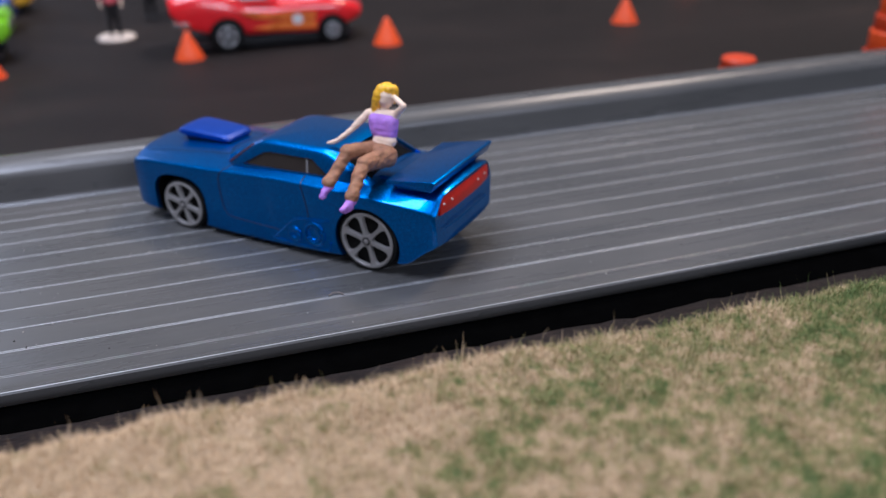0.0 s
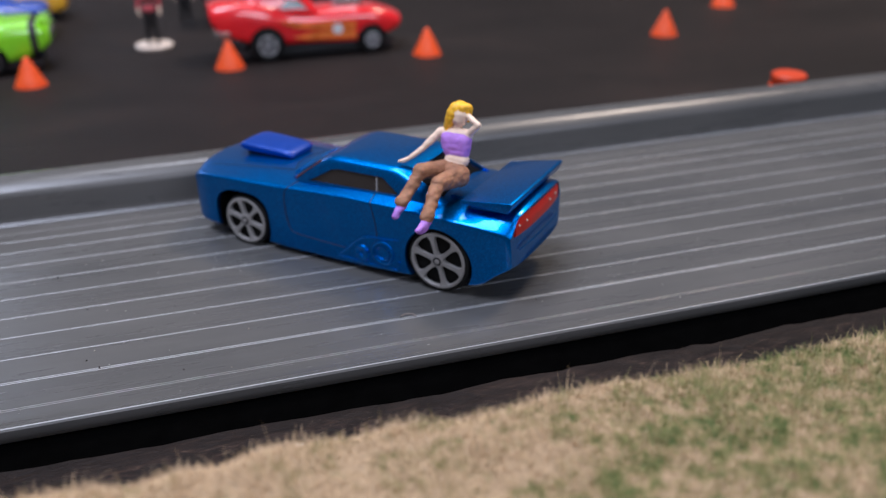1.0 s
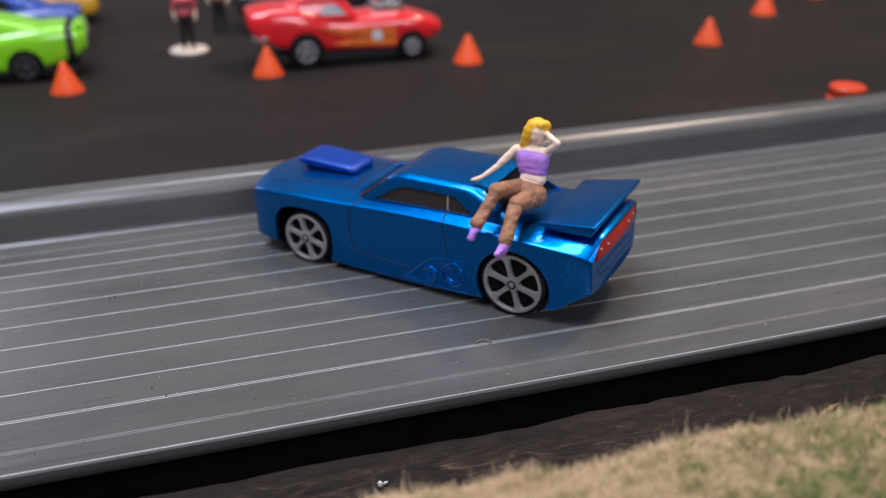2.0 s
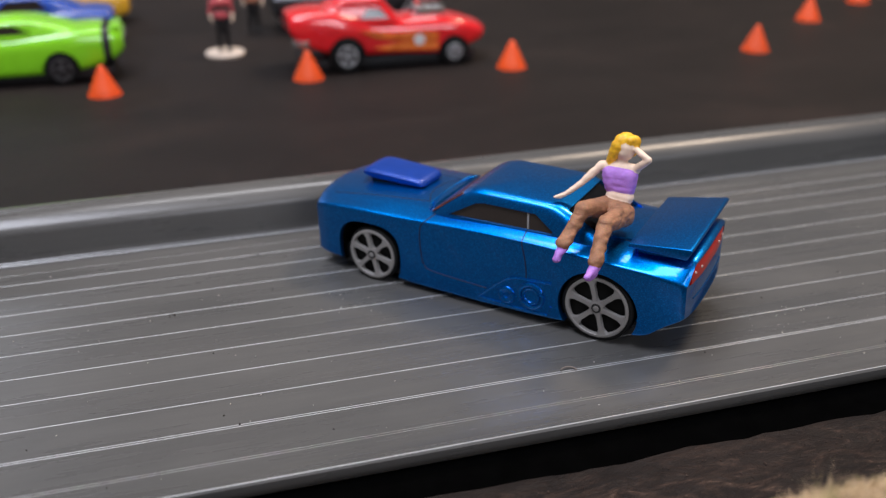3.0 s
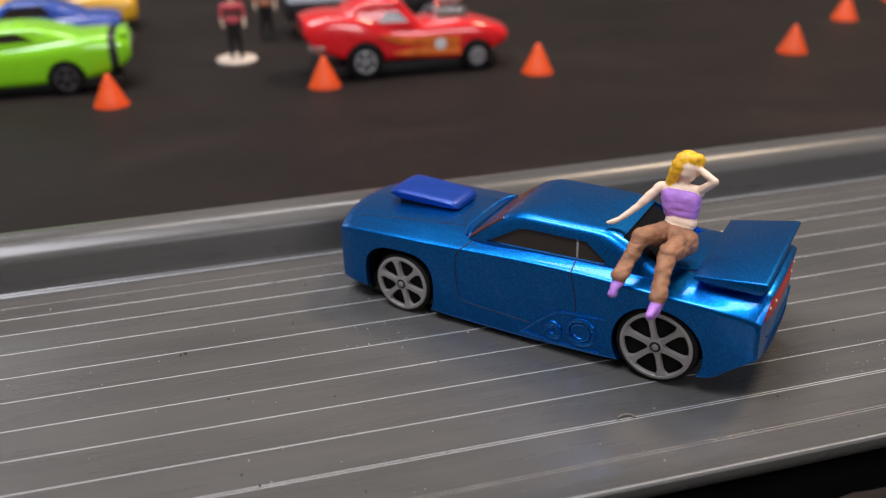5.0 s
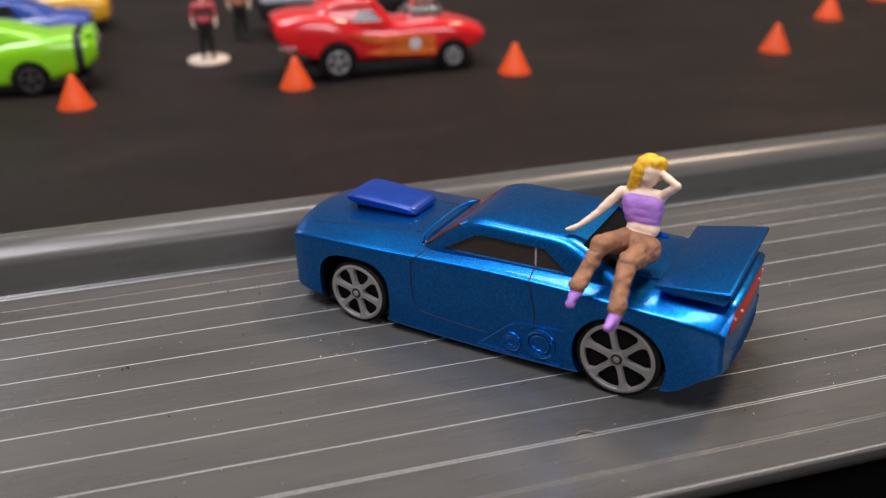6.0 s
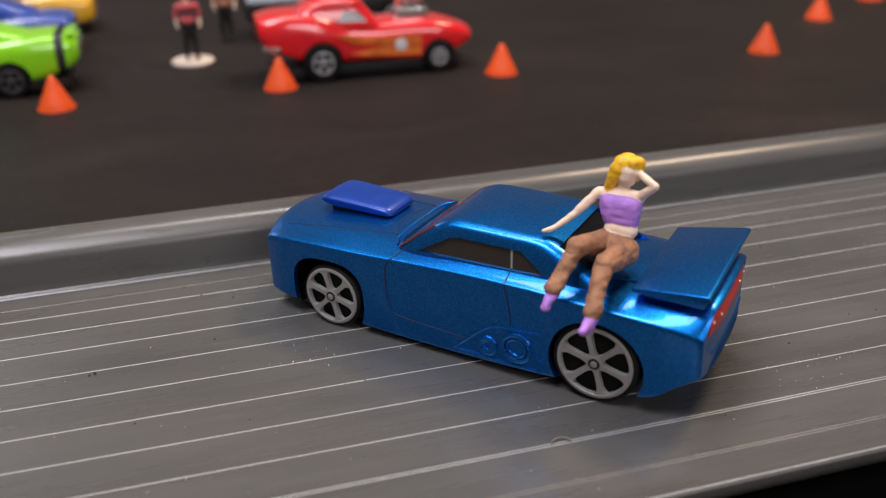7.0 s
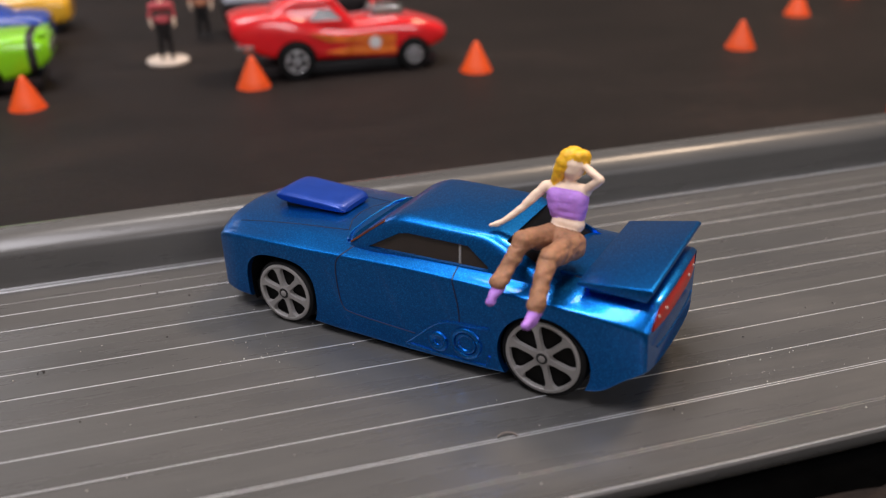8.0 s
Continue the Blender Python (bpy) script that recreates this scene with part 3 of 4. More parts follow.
def blue_car():
    from mathutils.bvhtree import BVHTree
    car = thing("toy_car", "metallic blue die-cast muscle car with spoiler on the grey track", "toy car",
                at=spot(0.761 + 0.707 * 1.235, 0.649 + 0.707 * 1.235, 0.0, 135.0))
    hull = loft_bm(BLUE_KEYS, blue_section, 92, blue_bow)
    tree = BVHTree.FromBMesh(hull)
    cut = bmesh.new()
    for x, r, z in ((-0.01, 0.685, 0.60), (4.4, 0.62, 0.56)):
        for side in (1, -1):
            e = 1.0 if x < 1 else 0.72
            fore = 1.0 if x < 1 else 1.18
            ring = [(x + r * (fore if math.cos(a) > 0 else 1.0) * math.copysign(abs(math.cos(a)) ** e, math.cos(a)), r * math.copysign(abs(math.sin(a)) ** e, math.sin(a)) + z) for a in [2 * math.pi * (k + 0.5) / 40 for k in range(40)]]
            prism_bm([(a, side * 0.72, b) for a, b in ring], [(a, side * 1.7, b) for a, b in ring], cut)
    # the tail lamp's recess
    lamp = [(1.06, 1.36), (0.96, 1.62), (0.90, 1.66), (-0.90, 1.66), (-0.96, 1.62), (-1.06, 1.36), (-1.0, 1.30), (1.0, 1.30)]
    prism_bm([(-1.34, a, b) for a, b in lamp], [(-1.7, a, b) for a, b in lamp], cut)
    part("body", carve(hull, cut, "body", BLUE), BLUE, car)
    # black liners inside the wheel arches
    for x, r, z, fore, e in ((-0.01, 0.680, 0.60, 1.0, 1.0), (4.4, 0.615, 0.56, 1.18, 0.72)):
        for side in (1, -1):
            liner = bmesh.new()
            arc = [(x + r * (fore if math.cos(a) > 0 else 1.0) * math.copysign(abs(math.cos(a)) ** e, math.cos(a)), r * math.copysign(abs(math.sin(a)) ** e, math.sin(a)) + z) for a in np.linspace(-0.45, math.pi + 0.45, 33)]
            inner = [liner.verts.new((a, side * 0.735, b)) for a, b in arc]
            outer = [liner.verts.new((a, side * 1.13, b)) for a, b in arc]
            liner.faces.new(inner)
            for k in range(len(arc) - 1):
                liner.faces.new((inner[k], inner[k + 1], outer[k + 1], outer[k]))
            bmesh.ops.solidify(liner, geom=liner.faces[:], thickness=0.004)
            part("wheel_arch_liner", liner, TYRE, car)

    cabin = slab_hull_bm([(1.38, (-0.42, 3.60, 1.05)), (1.58, (-0.22, 3.36, 1.035)), (1.76, (0.14, 3.11, 0.99)), (1.91, (0.46, 2.89, 0.945)), (2.03, (0.72, 2.69, 0.90)), (2.085, (0.86, 2.57, 0.86)),
                          (2.115, (0.96, 2.46, 0.79)), (2.13, (1.08, 2.30, 0.62)), (2.14, (1.4, 1.9, 0.05))], 48, 80, 8.0)
    cut = bmesh.new()
    slope = lambda z: 1.035 - (z - 1.58) * 0.28
    win = [(2.90, 1.60), (2.40, 1.89), (2.24, 1.92), (1.28, 1.925), (0.93, 1.70), (0.95, 1.65)]
    for side in (1, -1):
        prism_bm([(x, side * (slope(z) - 0.075), z) for x, z in win], [(x, side * (slope(z) + 0.3), z) for x, z in win], cut)
    front = [(3.27, 0.97, 1.63), (2.73, 0.86, 2.03), (2.73, -0.86, 2.03), (3.27, -0.97, 1.63)]
    fn = Vector((0.60, 0, 0.80))
    prism_bm([Vector(p) - 0.07 * fn for p in front], [Vector(p) + 0.3 * fn for p in front], cut)
    rear = [(-0.04, 0.84, 1.66), (0.76, 0.76, 2.06), (0.76, -0.76, 2.06), (-0.04, -0.84, 1.66)]
    rn = Vector((-0.5, 0, 0.86))
    prism_bm([Vector(p) - 0.09 * rn for p in rear], [Vector(p) + 0.3 * rn for p in rear], cut)
    ctree = BVHTree.FromBMesh(cabin)
    part("cabin", carve(cabin, cut, "cabin", BLUE), BLUE, car)
    for side in (1, -1):
        ins = lambda d: [(x, side * (slope(z) - 0.075 + d), z) for x, z in win]
        part("side_window", prism_bm(ins(0.0), ins(0.025)), SMOKE, car, "dark smoked side window")
        part("window_post", prism_bm([(1.375, side * (slope(1.65) - 0.05), 1.65), (1.40, side * (slope(1.65) - 0.05), 1.65), (1.44, side * (slope(1.92) - 0.05), 1.92), (1.41, side * (slope(1.92) - 0.05), 1.92)],
                                     [(1.375, side * (slope(1.65) - 0.03), 1.65), (1.40, side * (slope(1.65) - 0.03), 1.65), (1.44, side * (slope(1.92) - 0.03), 1.92), (1.41, side * (slope(1.92) - 0.03), 1.92)]), RIM, car)
    part("windscreen", prism_bm([Vector(p) - 0.07 * fn for p in front], [Vector(p) - 0.045 * fn for p in front]), AMBER, car, "amber-brown tinted windscreen")
    part("rear_window", prism_bm([Vector(p) - 0.09 * rn for p in rear], [Vector(p) - 0.065 * rn for p in rear]), BLACK_GLASS, car, "glossy black rear window")

    part("cowl_rim", tube_bm([(3.40 + 0.06 * (1 - y * y) - 0.22 * abs(y) ** 8, y, 1.583 - 0.05 * abs(y) ** 8) for y in np.linspace(-0.90, 0.90, 25)], 0.021, 8), BLUE, car)
    # bonnet scoop
    sc = loft_bm([(3.88, (0.33, 1.57, 1.64)), (3.93, (0.375, 1.56, 1.68)), (4.02, (0.395, 1.56, 1.71)), (4.4, (0.41, 1.56, 1.735)), (4.95, (0.425, 1.57, 1.755)), (5.10, (0.42, 1.585, 1.75)), (5.19, (0.40, 1.60, 1.725)), (5.23, (0.36, 1.62, 1.69))],
                 lambda v: [(0, v[1]), (v[0] - 0.06, v[1]), (v[0] - 0.01, v[1] + 0.025), (v[0] + 0.012, v[2] - 0.06), (v[0], v[2] - 0.035), (v[0] - 0.05, v[2] - 0.005), (0.5 * v[0], v[2] + 0.006), (0, v[2] + 0.01)], 56)
    scoop = part("bonnet_scoop", sc, SCOOP_BLUE, car, "deep royal-blue plastic bonnet scoop")
    scoop.location = (0, CM * -0.17, CM * 0.03)
    part("scoop_gasket", box_bm(3.94, 5.06, -0.50, 0.16, 1.50, 1.60, 0.02), BLACK, car)

    lid = box_bm(-1.0, 0.02, -0.64, 0.64, 1.60, 1.715, 0.018)
    part("boot_lid", lid, BLUE, car)
    # spoiler: a wedge that rises to the tail
    sp = prism_bm([(-0.38, 1.08, 1.775), (-0.38, 1.08, 1.84), (-1.37, 1.18, 2.0), (-1.42, 1.18, 1.975), (-1.33, 1.16, 1.79)],
                  [(-0.38, -1.08, 1.775), (-0.38, -1.08, 1.84), (-1.37, -1.18, 2.0), (-1.42, -1.18, 1.975), (-1.33, -1.16, 1.79)])
    bmesh.ops.recalc_face_normals(sp, faces=sp.faces)
    bmesh.ops.bevel(sp, geom=sp.edges[:], offset=0.022, segments=3, affect="EDGES", profile=0.5)
    part("spoiler", sp, BLUE, car)
    for y in (0.8, -0.8):
        part("spoiler_foot", box_bm(-1.2, -0.5, y - 0.12, y + 0.12, 1.60, 1.82, 0.02), BLUE, car)

    # tail lamp with four round pale domes that paint in its white reflections
    lens = bmesh.new()
    cols = []
    for y in np.linspace(-0.98, 0.98, 25):
        bx = -1.475 + 0.12 * (abs(y) / HW) ** 3
        zt = 1.65 - 0.9 * max(0.0, abs(y) - 0.90)
        cols.append([lens.verts.new((px_, float(y), z)) for px_, z in ((-1.33, 1.31), (bx + 0.012, 1.31), (bx, 1.335), (bx, zt - 0.025), (bx + 0.012, zt), (-1.33, zt))])
    for a, b in zip(cols, cols[1:]):
        for k in range(6):
            lens.faces.new((a[k], a[(k + 1) % 6], b[(k + 1) % 6], b[k]))
    lens.faces.new(cols[0])
    lens.faces.new(cols[-1])
    tail = part("tail_lamp", lens, TAIL_RED, car, "red translucent full-width tail lamp")
    for y in (0.88, 0.62, -0.42, -0.74):
        bm = bmesh.new()
        bmesh.ops.create_uvsphere(bm, u_segments=14, v_segments=8, radius=0.026)
        for v in bm.verts:
            v.co += Vector((-1.475 + 0.12 * (abs(y) / HW) ** 3, y, 1.50))
        part("lamp_glint", bm, GLINT, tail)
    part("bumper_lip", tube_bm([(-1.485 + 0.12 * (abs(y) / HW) ** 3, y, 1.03) for y in np.linspace(-0.85, 0.85, 15)], 0.014), BLUE, car)

    # engraved door, bonnet and boot lines
    side_lines = [curve_pts([(3.02, 1.60), (3.20, 1.52), (3.36, 1.36), (3.36, 0.95), (3.30, 0.55), (3.12, 0.50), (2.6, 0.47), (2.02, 0.45)]),
                  curve_pts([(1.40, 1.66), (1.36, 1.45), (1.28, 1.1), (1.27, 0.86)])]
    for s in side_lines:
        pts = project_side(dense(s), tree)
        part("door_line", tube_bm(pts, 0.013), LINE_BLUE, car)
        part("door_line", tube_bm(mirror_y(pts), 0.013), LINE_BLUE, car)
    for sgn in (1, -1):
        part("bonnet_line", tube_bm(project_top(dense([(3.52, sgn * 0.62), (4.2, sgn * 0.70), (5.0, sgn * 0.80), (5.45, sgn * 0.86)]), tree), 0.011), LINE_BLUE, car)
        part("boot_line", tube_bm(project_top(dense([(-0.2, sgn * 0.66), (-0.55, sgn * 0.66), (-1.3, sgn * 0.7)]), tree), 0.010), LINE_BLUE, car)
    part("bonnet_line", tube_bm(project_top(dense([(3.50, 0.62), (3.66, 0.3), (3.70, 0.0), (3.66, -0.3), (3.50, -0.62)]), tree), 0.011), LINE_BLUE, car)
    # side exhaust panel with two raised rings
    pan = curve_pts([(2.19, 0.24), (1.98, 0.44), (1.66, 0.74), (1.48, 0.80), (1.1, 0.84), (0.80, 0.87)], 2)
    low = [(2.19, 0.24), (1.5, 0.215), (0.84, 0.235), (0.80, 0.42)]
    for sgn in (1, -1):
        for line in (pan, low):
            pts = project_side(dense(line), tree, 0.004)
            part("exhaust_panel_edge", tube_bm(pts if sgn > 0 else mirror_y(pts), 0.022), BLUE, car)
        for x, z, r in ((1.63, 0.43, 0.125), (1.17, 0.53, 0.215)):
            for k, wide, lift in ((1.0, 0.042, 0.0), (0.66, 0.030, -0.018)):
                ring = project_side([(x + k * r * math.cos(a), z + k * r * math.sin(a)) for a in np.linspace(0, 2 * math.pi, 33)[:-1]], tree, -lift)
                part("exhaust_ring", tube_bm(ring if sgn > 0 else mirror_y(ring), wide, 8, closed=True), BLUE, car)
    part("chassis", box_bm(-0.45, 5.2, -1.02, 1.02, 0.13, 0.5, 0.05), BLACK, car)
    part("front_splitter", box_bm(5.0, 5.5, -0.95, 0.95, 0.20, 0.40, 0.04), BLACK, car)
    for x, r, rim in ((0.0, 0.63, 0.55), (4.4, 0.54, 0.485)):
        for side in (1, -1):
            wheel(car, x, side * 1.215, r, 0.42, rim, 6, RIM, side)
        part("axle", tube_bm([(x, -0.9, r), (x, 0.9, r)], 0.05, 8), BLACK, car)
    return car


blue_car()


# ---- painted figurines ----
def capsule(bm, a, b, ra, rb, flat=1.0):
    """A tapered limb with round ends."""
    a, b = Vector(a), Vector(b)
    d = (b - a).normalized()
    up = Vector((0, 0, 1)) if abs(d.z) < 0.9 else Vector((1, 0, 0))
    u = d.cross(up).normalized()
    w = d.cross(u)
    rings = []
    n, m = 14, 5
    stations = [(-math.cos(math.pi / 2 * k / m), math.sin(math.pi / 2 * k / m), 0) for k in range(1, m + 1)] + [(math.sin(math.pi / 2 * k / m), math.cos(math.pi / 2 * k / m), 1) for k in range(0, m)]
    for off, rad, end in stations:
        c, r = (b, rb) if end else (a, ra)
        rings.append([bm.verts.new(c + d * off * r + rad * r * (math.cos(2 * math.pi * k / n) * u + flat * math.sin(2 * math.pi * k / n) * w)) for k in range(n)])
    for p, q in zip(rings, rings[1:]):
        for k in range(n):
            bm.faces.new((p[k], p[(k + 1) % n], q[(k + 1) % n], q[k]))
    bm.faces.new(rings[0])
    bm.faces.new(rings[-1])


def figurine(name, limbs, mats, label, at, voxel=0.017, folds=1.0):
    """One plain fused mesh from limbs (a, b, ra, rb, paint); each face takes the paint of the nearest limb."""
    bm = bmesh.new()
    for a, b, ra, rb, _ in limbs:
        capsule(bm, a, b, ra, rb)
    blank = new("figure_blank", mesh_of("figure_blank", bm, mats[0]))
    mod = blank.modifiers.new("fuse", "REMESH")
    mod.mode, mod.voxel_size = "VOXEL", voxel * CM
    sm = blank.modifiers.new("soften", "SMOOTH")
    sm.factor, sm.iterations = 0.5, 3
    me = bpy.data.meshes.new_from_object(blank.evaluated_get(bpy.context.evaluated_depsgraph_get()))
    bpy.data.objects.remove(blank)
    me.name = name
    me.materials.clear()
    for m in mats:
        me.materials.append(m)
    c = np.zeros(len(me.polygons) * 3, np.float32)
    me.polygons.foreach_get("center", c)
    c = c.reshape(-1, 3) / CM
    best, pick = np.full(len(c), 1e9), np.zeros(len(c), np.int32)
    for a, b, ra, rb, k in limbs:
        a, d = np.array(a), np.array(b) - np.array(a)
        t = np.clip(((c - a) @ d) / max(1e-9, float(d @ d)), 0, 1)
        gap = np.linalg.norm(c - a - t[:, None] * d, axis=1) - (ra + (rb - ra) * t)
        pick[gap < best] = k
        best = np.minimum(best, gap)
    me.polygons.foreach_set("material_index", pick)
    me.polygons.foreach_set("use_smooth", np.ones(len(c), bool))
    # folds and tool marks
    for v in me.vertices:
        q = Vector(v.co) / CM
        amp = 0.026 * folds if q.z < 2.2 else 0.009 * folds
        v.co += Vector(v.normal) * CM * amp * (noise.noise(q * 4.5) + 1.1 * noise.noise(Vector((q.x * 7, q.y * 7, q.z * 12))))
    ob = new(name, me)
    ob.matrix_basis = at
    return tagged(ob, label, "figurine")


# paints: 0 skin, 1 hair, 2 top, 3 trousers, 4 shoes
SEATED = [
    ((1.49, 1.48, 3.05), (1.47, 1.47, 2.98), 0.160, 0.135, 0),
    ((1.50, 1.56, 3.10), (1.50, 1.60, 3.02), 0.185, 0.16, 1), ((1.40, 1.54, 3.16), (1.58, 1.44, 3.16), 0.115, 0.115, 1), ((1.50, 1.42, 3.19), (1.54, 1.44, 3.19), 0.09, 0.09, 1), ((1.35, 1.54, 3.08), (1.27, 1.60, 2.84), 0.115, 0.075, 1), ((1.27, 1.60, 2.84), (1.25, 1.58, 2.74), 0.07, 0.04, 1),
    ((1.62, 1.46, 3.10), (1.62, 1.50, 2.94), 0.08, 0.06, 1),
    ((1.46, 1.50, 2.92), (1.42, 1.50, 2.74), 0.075, 0.085, 0), ((1.22, 1.66, 2.72), (1.58, 1.30, 2.74), 0.085, 0.085, 0),
    ((1.27, 1.54, 2.60), (1.49, 1.32, 2.60), 0.150, 0.150, 2), ((1.28, 1.51, 2.51), (1.475, 1.31, 2.51), 0.150, 0.150, 2), ((1.29, 1.48, 2.42), (1.46, 1.30, 2.42), 0.135, 0.135, 2),
    ((1.29, 1.42, 2.27), (1.44, 1.26, 2.27), 0.125, 0.125, 0),
    ((1.16, 1.42, 2.06), (1.34, 1.12, 2.04), 0.20, 0.20, 3),
    ((1.10, 1.38, 2.10), (0.62, 1.12, 2.22), 0.175, 0.14, 3), ((0.62, 1.12, 2.22), (0.42, 1.0, 1.98), 0.13, 0.11, 3), ((0.42, 1.0, 1.98), (0.20, 0.86, 1.80), 0.105, 0.115, 3),
    ((1.24, 1.06, 2.04), (0.80, 0.66, 2.13), 0.185, 0.145, 3), ((0.80, 0.66, 2.13), (0.62, 0.43, 1.92), 0.138, 0.115, 3), ((0.62, 0.43, 1.92), (0.47, 0.23, 1.74), 0.11, 0.118, 3),
    ((0.19, 0.85, 1.72), (0.04, 0.73, 1.60), 0.085, 0.06, 4), ((0.45, 0.21, 1.65), (0.26, 0.05, 1.585), 0.09, 0.06, 4), ((0.40, 0.16, 1.60), (0.30, 0.08, 1.57), 0.085, 0.07, 4),
    ((1.18, 1.70, 2.72), (0.84, 1.72, 2.42), 0.075, 0.055, 0), ((0.84, 1.72, 2.42), (0.56, 1.74, 2.23), 0.055, 0.04, 0), ((0.56, 1.74, 2.23), (0.38, 1.74, 2.21), 0.045, 0.025, 0),
    ((1.58, 1.28, 2.76), (1.68, 1.08, 2.96), 0.07, 0.058, 0), ((1.68, 1.08, 2.96), (1.58, 1.34, 3.06), 0.058, 0.05, 0),
]
figurine("figurine", SEATED, [SKIN, HAIR, LILAC, TAN, LILAC], "painted figurine in lilac top and brown trousers on blue car", Matrix.Identity(4))


def standing(shirt, label, x, y, turn, up=-0.03):
    limbs = [((0, -0.16, 0.16), (0, -0.13, 0.75), 0.09, 0.11, 1), ((0, 0.16, 0.16), (0, 0.13, 0.75), 0.09, 0.11, 1), ((0, -0.13, 0.75), (0, -0.1, 1.25), 0.11, 0.15, 1), ((0, 0.13, 0.75), (0, 0.1, 1.25), 0.11, 0.15, 1),
             ((0.05, -0.16, 0.10), (0.18, -0.17, 0.09), 0.08, 0.06, 1), ((0.05, 0.16, 0.10), (0.18, 0.17, 0.09), 0.08, 0.06, 1),
             ((0, -0.1, 1.35), (0, 0.1, 1.35), 0.17, 0.17, 0), ((0, -0.16, 1.8), (0, 0.16, 1.8), 0.17, 0.17, 0),
             ((0, -0.33, 1.86), (0.06, -0.40, 1.45), 0.085, 0.07, 0), ((0, 0.33, 1.86), (0.06, 0.40, 1.45), 0.085, 0.07, 0),
             ((0.06, -0.40, 1.45), (0.2, -0.36, 1.15), 0.06, 0.05, 2), ((0.06, 0.40, 1.45), (0.2, 0.36, 1.15), 0.06, 0.05, 2),
             ((0, 0, 1.98), (0, 0, 2.1), 0.08, 0.08, 2), ((0, 0, 2.22), (0.02, 0, 2.3), 0.15, 0.15, 2), ((-0.03, 0, 2.28), (-0.02, 0, 2.36), 0.155, 0.14, 1)]
    return figurine("figurine", limbs, [shirt, BLACK, SKIN], label, spot(x, y, GZ + up, turn), 0.035)


def disc_base(x, y, r=0.72):
    d = thing("display_base", "round pale plastic base under a standing figurine", "base", "figurine bases", at=spot(x, y, GZ))
    part("disc", lathe_bm([(r - 0.03, 0.0), (r, 0.03), (r, 0.10), (r - 0.05, 0.14), (0.001, 0.145)], 40), WOOD_DISC, d)


standing(RED_CLOTH, "painted figurine in red shirt and black trousers on round base", -3.95, 23.2, -90, 0.11)
disc_base(-3.95, 23.2)
standing(RUST_CLOTH, "small painted figurine in rust-coloured top and black trousers", -2.55, 26.7, -90)


# ---- the other toy cars ----
def plain_section(v):
    w, zb, zs, zt = v
    return [(0, zb), (0.8 * w, zb), (w - 0.06, zb + 0.02), (w, zb + 0.16), (w, 0.5 * (zb + zs)), (w - 0.03, zs), (w - 0.2, zt - 0.02), (0.5 * w, zt), (0, zt + 0.03)]


def toy_car(label, keys, slices, wheels, paint, at, rim, spokes=5, window=None, back=None, front=None):
    """A die-cast car facing +x with its rear axle at x 0."""
    car = thing("toy_car", label, "toy car", "parked toy cars", at=at)
    hull = loft_bm(keys, plain_section, 46, lambda x, y: -0.2 * max(0.0, (x - keys[-1][0] + 1.0)) ** 2 * y * y)
    cut = bmesh.new()
    for x, r, _, wy in wheels:
        for side in (1, -1):
            ring = [(x + (r + 0.07) * math.cos(2 * math.pi * k / 32), (r + 0.07) * math.sin(2 * math.pi * k / 32) + r) for k in range(32)]
            prism_bm([(a, side * (wy - 0.5), b) for a, b in ring], [(a, side * 2.0, b) for a, b in ring], cut)
    part("body", carve(hull, cut, "body", paint), paint, car)
    cab = slab_hull_bm(slices, 26, 56, 5.0)
    cut = bmesh.new()
    z0, z1 = window[0][1], window[1][1]
    wy = lambda z: float(catmull(slices, z)[2])
    for side in (1, -1):
        prism_bm([(x, side * (wy(z) - 0.06), z) for x, z in window], [(x, side * (wy(z) + 0.3), z) for x, z in window], cut)
    part("cabin", carve(cab, cut, "cabin", paint), paint, car)
    for side in (1, -1):
        part("side_window", prism_bm([(x, side * (wy(z) - 0.06), z) for x, z in window], [(x, side * (wy(z) - 0.04), z) for x, z in window]), SMOKE, car, "dark side window")
    part("chassis", box_bm(keys[0][0] + 0.4, keys[-1][0] - 0.5, -0.95, 0.95, 0.10, 0.45, 0.04), BLACK, car)
    for x, r, rr, wy_ in wheels:
        for side in (1, -1):
            wheel(car, x, side * wy_, r, 0.4, rr, spokes, rim, side)
        part("axle", tube_bm([(x, -0.8, r), (x, 0.8, r)], 0.05, 8), BLACK, car)
    return car


# red car with flames, roundel and a chromed engine through the bonnet
red = toy_car("red die-cast muscle car with orange flames and chromed engine", [
    (-1.88, (0.92, 1.42, 1.72, 1.94)), (-1.72, (1.02, 1.22, 1.72, 2.0)), (-1.2, (1.14, 0.92, 1.70, 2.08)), (-0.6, (1.2, 0.70, 1.64, 2.08)), (0.0, (1.2, 0.58, 1.54, 1.98)), (0.9, (1.1, 0.54, 1.38, 1.76)), (2.0, (1.06, 0.50, 1.32, 1.64)),
    (3.0, (1.12, 0.46, 1.36, 1.66)), (3.9, (1.15, 0.50, 1.36, 1.62)), (4.6, (1.08, 0.70, 1.26, 1.48)), (5.08, (0.95, 0.84, 1.16, 1.30)), (5.22, (0.82, 0.94, 1.10, 1.20))],
    [(1.3, (-1.2, 2.5, 0.98)), (1.75, (-0.95, 2.0, 0.96)), (2.15, (-0.5, 1.65, 0.84)), (2.45, (0.0, 1.35, 0.74)), (2.53, (0.4, 1.0, 0.4))],
    [(0.03, 0.60, 0.37, 1.24), (3.9, 0.51, 0.29, 1.2)], RED, spot(-0.03, 20.55, GZ, 1.0), SILVER, 5, [(1.60, 1.76), (1.30, 2.08), (0.85, 2.12), (0.55, 1.78)])
